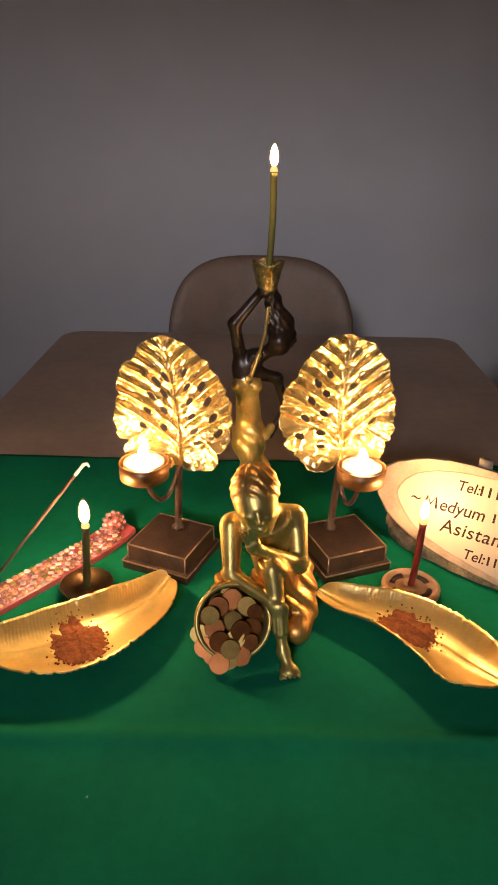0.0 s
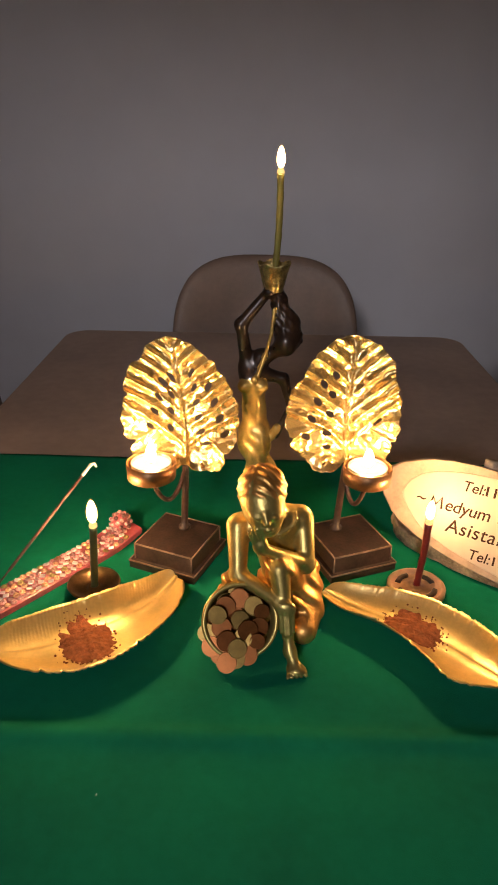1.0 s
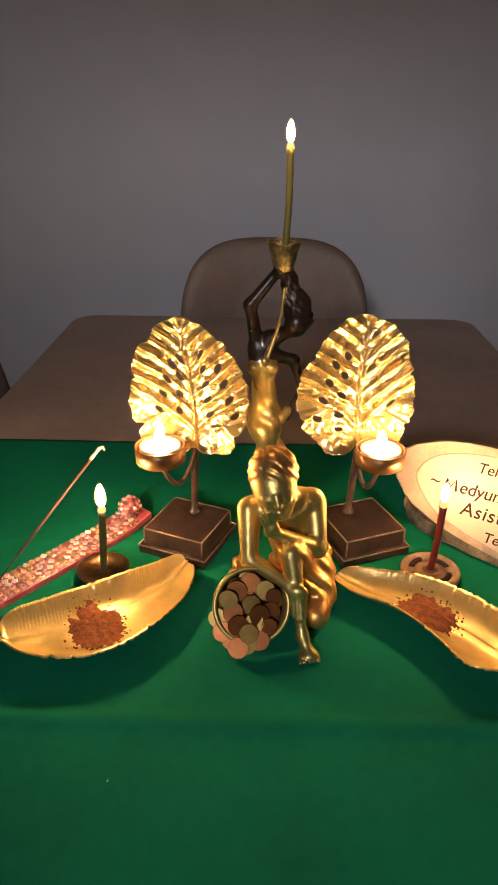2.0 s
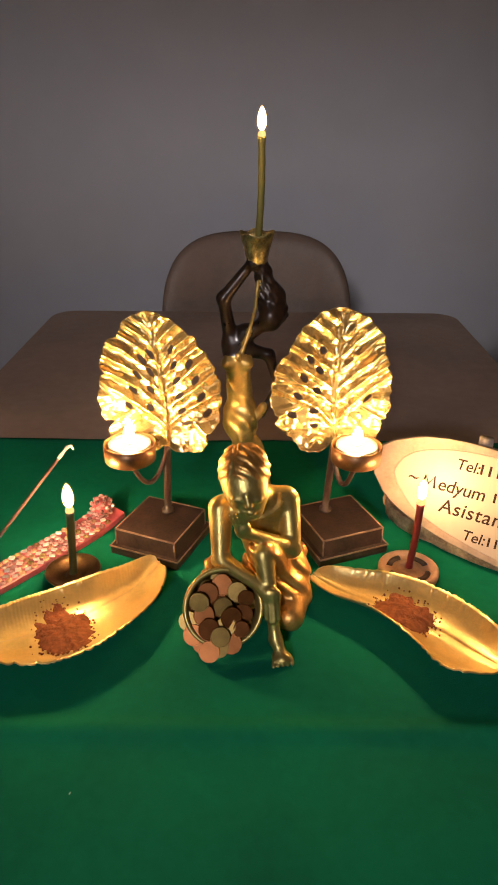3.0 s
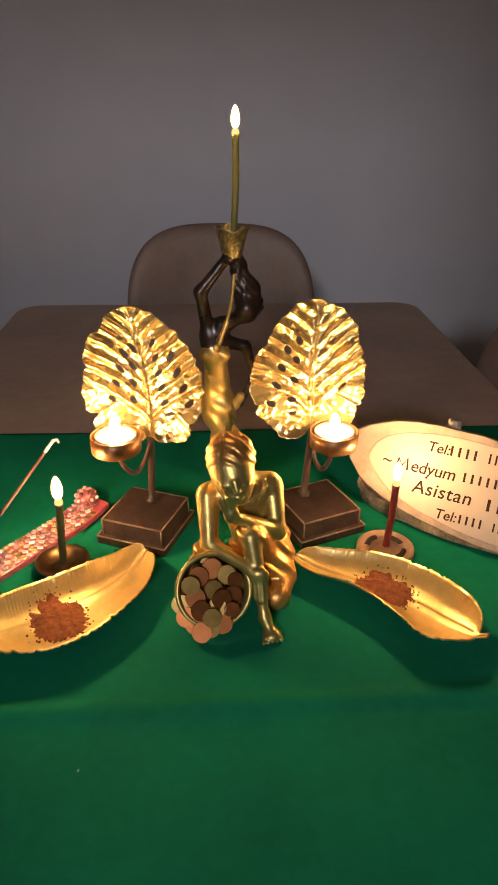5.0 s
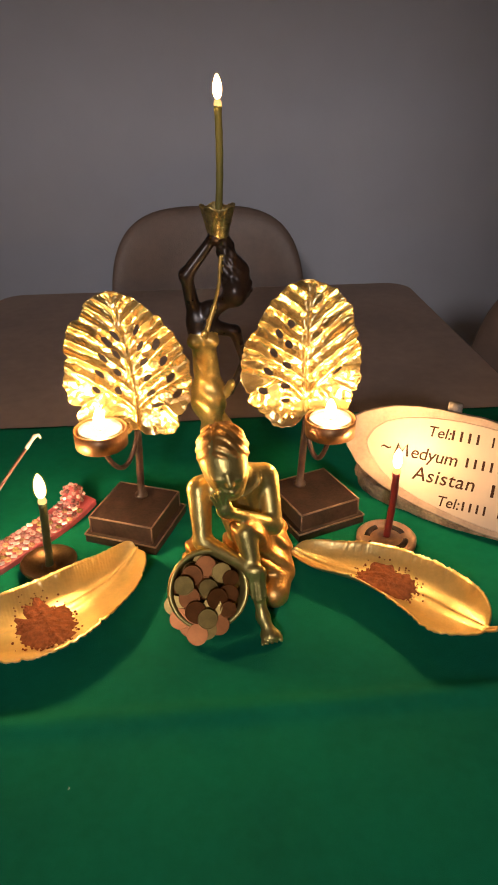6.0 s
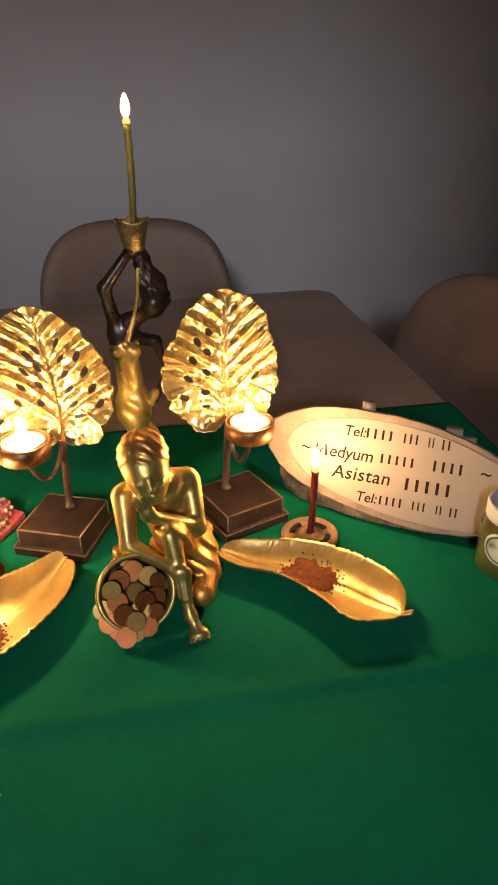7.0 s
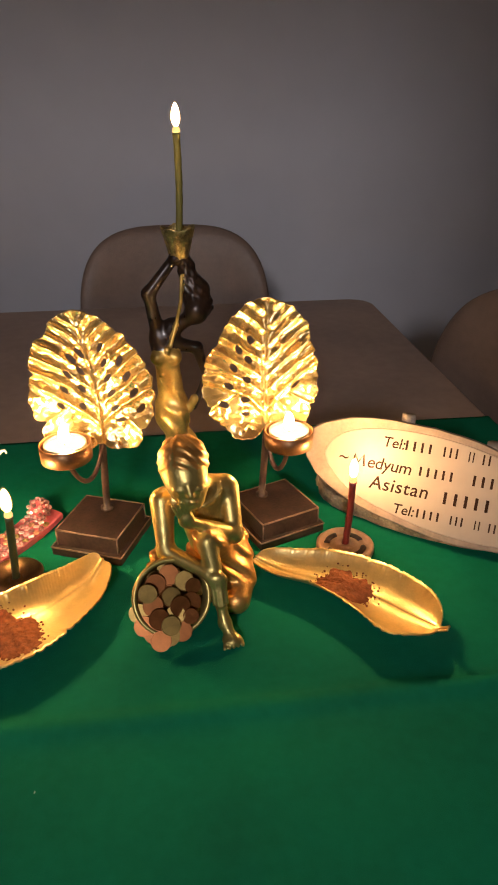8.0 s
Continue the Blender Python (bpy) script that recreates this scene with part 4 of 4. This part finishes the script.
for i in range(n + 1):
    x = -0.125 + 0.25 * i / n
    lift = 0.008 * max(0, (i / n - 0.8) / 0.2) ** 2
    half = 0.0165
    ringv = [plank.verts.new((x, yy, zz + lift)) for yy, zz in ((-half, 0.001), (-half + 0.001, 0), (half - 0.001, 0), (half, 0.001), (half, 0.0062), (half - 0.0012, 0.007), (-half + 0.0012, 0.007), (-half, 0.0062))]
    if prev:
        for k in range(8):
            plank.faces.new((prev[k], prev[(k + 1) % 8], ringv[(k + 1) % 8], ringv[k]))
    else:
        plank.faces.new(ringv[::-1])
    prev = ringv
plank.faces.new(prev)
part("plank", plank, PINK, board, "pink-red lacquered board", smooth=False)
chip = mesh_object("mirror_chip", box(0.0052, 0.0040, 0.0016, (0, 0, 0), 0.0005, segments=1), MIRROR, smooth=False)
chip_mesh = chip.data
bpy.data.objects.remove(chip)
bead_rings = []
for m in (SEQUIN, SEQUIN_AMBER, OLIVE_BEAD):
    o = mesh_object("ring_bead", lathe([(0.0011, 0), (0.0011, 0.0014), (0.0017, 0.0020), (0.0027, 0.0016), (0.0030, 0)], 12), m)
    bead_rings.append(o.data)
    bpy.data.objects.remove(o)
rng = random.Random(11)
for i in range(38):
    for j in range(5):
        x, y = -0.120 + i * 0.0063, -0.0124 + j * 0.0062
        if rng.random() < 0.03 or x > 0.113:
            continue
        lift = 0.008 * max(0, ((x + 0.125) / 0.25 - 0.8) / 0.2) ** 2
        jig = pose(x + rng.uniform(-0.0004, 0.0004), y + rng.uniform(-0.0004, 0.0004), 0.0068 + lift, rng.uniform(-18, 18), rng.uniform(-18, 18), rng.uniform(-14, 14) - 38)
        o = new("mirror_chip", chip_mesh) if rng.random() < 0.24 else new("ring_bead", bead_rings[rng.choice((0, 0, 0, 1, 1, 2))])
        o.parent = board
        o.matrix_local = jig
ball_bm = bmesh.new()
bmesh.ops.create_icosphere(ball_bm, subdivisions=2, radius=0.0098, matrix=Matrix.Translation((0.112, 0.0, 0.021)))
knob = part("beaded_ball", ball_bm, PINK, board, "pink glass bead ball")
bead = bmesh.new()
bmesh.ops.create_icosphere(bead, subdivisions=1, radius=0.0024)
o = mesh_object("bead", bead, SEQUIN, smooth=False)
bead_mesh = o.data
bpy.data.objects.remove(o)
for i in range(40):
    zz = 1 - 2 * (i + 0.5) / 40
    a = i * 2.39996
    rr = math.sqrt(1 - zz * zz)
    o = new("bead", bead_mesh)
    o.parent = knob
    o.matrix_local = pose(0.112 + 0.0099 * rr * math.cos(a), 0.0099 * rr * math.sin(a), 0.021 + 0.0099 * zz, i * 40, i * 23, 0)

foot, tip = Vector((-0.270, 0.522, Z + 0.004)), Vector((-0.181, 0.62, 0.856))
stick = thing("incense_stick", foot, "burning incense stick with an ash tip, leaning from its pink board", "incense")
d = tip - foot
part("stick", tube([d * 0.0, d * 0.3, d * 0.31, d * 0.91], [0.0008, 0.0008, 0.0014, 0.0014], 10), STICK, stick)
part("ash_tip", tube([d * 0.91, d * 0.93, d * 0.96, d * 0.985, d + Vector((0.002, 0.0, -0.001)), d + Vector((0.0032, 0.0, -0.0045))], [0.0013, 0.0017, 0.0013, 0.0017, 0.0012, 0.0006], 10), ASH, stick, "pale curled ash")


# ---- wooden name board ----
SIGN_AT = pose(0.165, 0.600, 0.788, 0, 0, -30) @ pose(0, 0, 0, -24, 0, 0) @ pose(0.030, 0, 0.023)      # x along the board, z up its face, face to -y
sign = thing("log_slice_sign", (0.2, 0.59, Z), "oval log-slice board with handwritten lines, leaning on a bark-edged foot", "sign")
sign_inv = Matrix.Translation((-0.2, -0.59, -Z))


def oval(ax, az, y0, y1, rough, seed, rings=10, seg=96, skew=0.0):
    """A slab with an uneven oval outline, from y0 (face) back to y1."""
    bm = bmesh.new()
    outl = []
    for i in range(seg):
        a = 2 * math.pi * i / seg
        k = 1 + rough * noise.noise((math.cos(a) * 2.2, math.sin(a) * 2.2, seed)) + rough * 0.4 * noise.noise((math.cos(a) * 9, math.sin(a) * 9, seed))
        c, s = math.cos(a), math.sin(a)
        outl.append((ax * k * c, az * k * s - skew * ax * k * c))
    loops = [[bm.verts.new((x * f, y, z * f)) for x, z in outl] for f, y in ((0.985, y0), (1.0, y0 + 0.0015), (1.012, (y0 + y1) / 2), (1.0, y1 - 0.001), (0.985, y1))]
    for p, q in zip(loops, loops[1:]):
        for i in range(seg):
            bm.faces.new((p[i], p[(i + 1) % seg], q[(i + 1) % seg], q[i]))
    bm.faces.new(loops[0])
    bm.faces.new(loops[-1][::-1])
    return bm


slab = part("slab", oval(0.127, 0.0485, -0.0, 0.014, 0.03, 2.0, skew=0.12), SIGN_RIM, sign, "brown sapwood slab with a bark edge", smooth=False)
slab.matrix_local = sign_inv @ SIGN_AT
face = part("face", oval(0.113, 0.0425, -0.0012, 0.003, 0.02, 5.0, skew=0.12), SIGN_FACE, slab, "pale lacquered writing face", smooth=False)
face.matrix_local = pose(0.009, 0, -0.0015)
foot_slab = part("foot", oval(0.118, 0.044, 0.0, 0.015, 0.06, 9.0), BARK, sign, "flat bark-edged log slice", smooth=False)
foot_slab.matrix_local = sign_inv @ pose(0.2085, 0.631, Z, 0, 0, -36) @ pose(0, 0, 0, -90, 0, 0) @ pose(0, -0.015, 0)
for x, z, r, h in ((-0.034, 0.0485, 0.0062, 0.020), (0.046, 0.0335, 0.0075, 0.022), (0.060, 0.0290, 0.006, 0.020)):
    peg = part("peg", lathe([(0, 0), (r * 0.96, 0), (r, 0.0008), (r * 1.03, h * 0.5), (r, h), (0, h)], 20, wobble=lambda a, zz: 1 + 0.05 * math.sin(3 * a)), PEG, sign, "sawn branch peg behind the board")
    peg.matrix_local = sign_inv @ SIGN_AT @ pose(x, 0.015 + r, z - 0.010, 18, 0, 0)


def lettering(text, x, z, size, spread=1.0, shear=0.12):
    cu = bpy.data.curves.new("writing", "FONT")
    cu.body, cu.size, cu.extrude, cu.shear, cu.space_character, cu.offset = text, 1.0, 0.012, shear, spread, 0.008
    tmp = new("writing", cu)
    bpy.context.view_layer.update()
    me = bpy.data.meshes.new_from_object(tmp.evaluated_get(bpy.context.evaluated_depsgraph_get()))
    bpy.data.objects.remove(tmp)
    me.transform(Matrix.Scale(size, 4))
    me.materials.clear()
    me.materials.append(INK)
    o = new("writing", me)
    o.parent = slab
    o["label"] = "dark brown handwritten words"
    o.matrix_local = pose(x - 0.03, -0.0016, z - 0.023, 90, 0, 0)
    return o


def bars(x0, x1, z, h, n):
    """Plain strokes where numbers and names stand."""
    for i in range(n):
        a = x0 + (x1 - x0) * i / n
        b = a + (x1 - x0) / n * 0.30
        o = part("writing_bar", box(b - a, 0.0003, h, ((a + b) / 2 - 0.03, -0.0013, z - 0.023), 0.0001, segments=1), INK, slab, "plain dark brown stroke", smooth=False)


lettering("Tel:", -0.021, 0.0485, 0.0135)
lettering("~", -0.060, 0.0275, 0.016)
lettering("edyum", -0.0325, 0.0265, 0.0158, 0.97)
capital = tube([(-0.0760, -0.0014, 0.0035), (-0.0742, -0.0014, 0.0135), (-0.0706, -0.0014, 0.0065), (-0.0664, -0.0014, 0.0140), (-0.0648, -0.0014, 0.0035)], 0.0011, 8)
part("writing", capital, INK, slab, "dark brown handwritten capital")
lettering("Asistan", -0.027, 0.0080, 0.0172, 1.08)
lettering("Tel:", -0.002, -0.0105, 0.0130)
lettering("~", 0.103, 0.0275, 0.016)
for x0, x1, z, h, n in ((0.000, 0.028, 0.0485, 0.009, 4), (0.034, 0.050, 0.0485, 0.009, 3), (0.056, 0.063, 0.048, 0.009, 2), (0.068, 0.078, 0.0475, 0.009, 2),
                        (0.016, 0.050, 0.0275, 0.0085, 5), (0.063, 0.093, 0.0275, 0.0095, 4), (0.041, 0.086, 0.0065, 0.011, 5),
                        (0.020, 0.044, -0.0105, 0.008, 4), (0.050, 0.064, -0.0105, 0.008, 3), (0.071, 0.078, -0.0105, 0.008, 2), (0.083, 0.092, -0.0105, 0.008, 2)):
    bars(x0, x1, z, h, n)


# ---- jar ----
jar = thing("glass_jar", (0.272, 0.512, Z), "small olive glass jar with white lid and round label", "jar")
part("glass_body", lathe([(0, 0), (0.024, 0), (0.027, 0.003), (0.0275, 0.05), (0.025, 0.057), (0.0235, 0.06), (0.0235, 0.066), (0.0222, 0.066), (0.0222, 0.06), (0.0238, 0.056), (0.0258, 0.049), (0.0252, 0.004), (0, 0.003)], 40), GLASS, jar)
part("contents", lathe([(0, 0.0018), (0.0235, 0.0020), (0.0256, 0.0045), (0.0262, 0.047), (0.023, 0.0505), (0, 0.0508)], 36), CONTENT, jar)
lid = part("lid", lathe([(0, 0.058), (0.0242, 0.058), (0.0248, 0.059), (0.0248, 0.072), (0.0238, 0.0738), (0.0225, 0.0738), (0.0215, 0.0728), (0, 0.0728)], 48), LID, jar, "white screw lid")
part("lid_mark", lathe([(0, 0.0729), (0.006, 0.0729), (0.006, 0.0732), (0, 0.0732)], 6, wobble=lambda a, zz: 1 + 0.3 * math.sin(2 * a)), INK, lid, "small dark mark")


def label_patch(r0, r1, radius, cz, toward, depth):
    bm = bmesh.new()
    rings = []
    for r in (r0, r1):
        ringv = []
        for i in range(40):
            a = 2 * math.pi * i / 40
            w, h = r * math.cos(a), r * math.sin(a)
            th = toward + w / radius
            ringv.append(bm.verts.new(((radius + depth) * math.cos(th), (radius + depth) * math.sin(th), cz + h)))
        rings.append(ringv)
    for i in range(40):
        bm.faces.new((rings[0][i], rings[0][(i + 1) % 40], rings[1][(i + 1) % 40], rings[1][i]))
    if r0 < 0.002:
        bm.faces.new(rings[0])
    return bm


jar.scale = (1, 1, 0.89)
part("label", label_patch(0.001, 0.017, 0.0277, 0.037, radians(-136), 0.0005), LABEL, jar, "round white paper label")
part("label_wreath", label_patch(0.0130, 0.0148, 0.0277, 0.037, radians(-136), 0.0010), LABEL_GREEN, jar, "printed green wreath")


# ---- a fleck of lint on the cloth ----
fleck = tagged(mesh_object("lint_fleck", tube([(0, 0, 0.0003), (0.0006, 0.0008, 0.0005), (0.0003, 0.0017, 0.0003)], [0.0002, 0.0003, 0.0002], 6), LABEL), "tiny white fleck of lint on the green cloth", "lint")
fleck.location = (-0.130, 0.3675, Z)
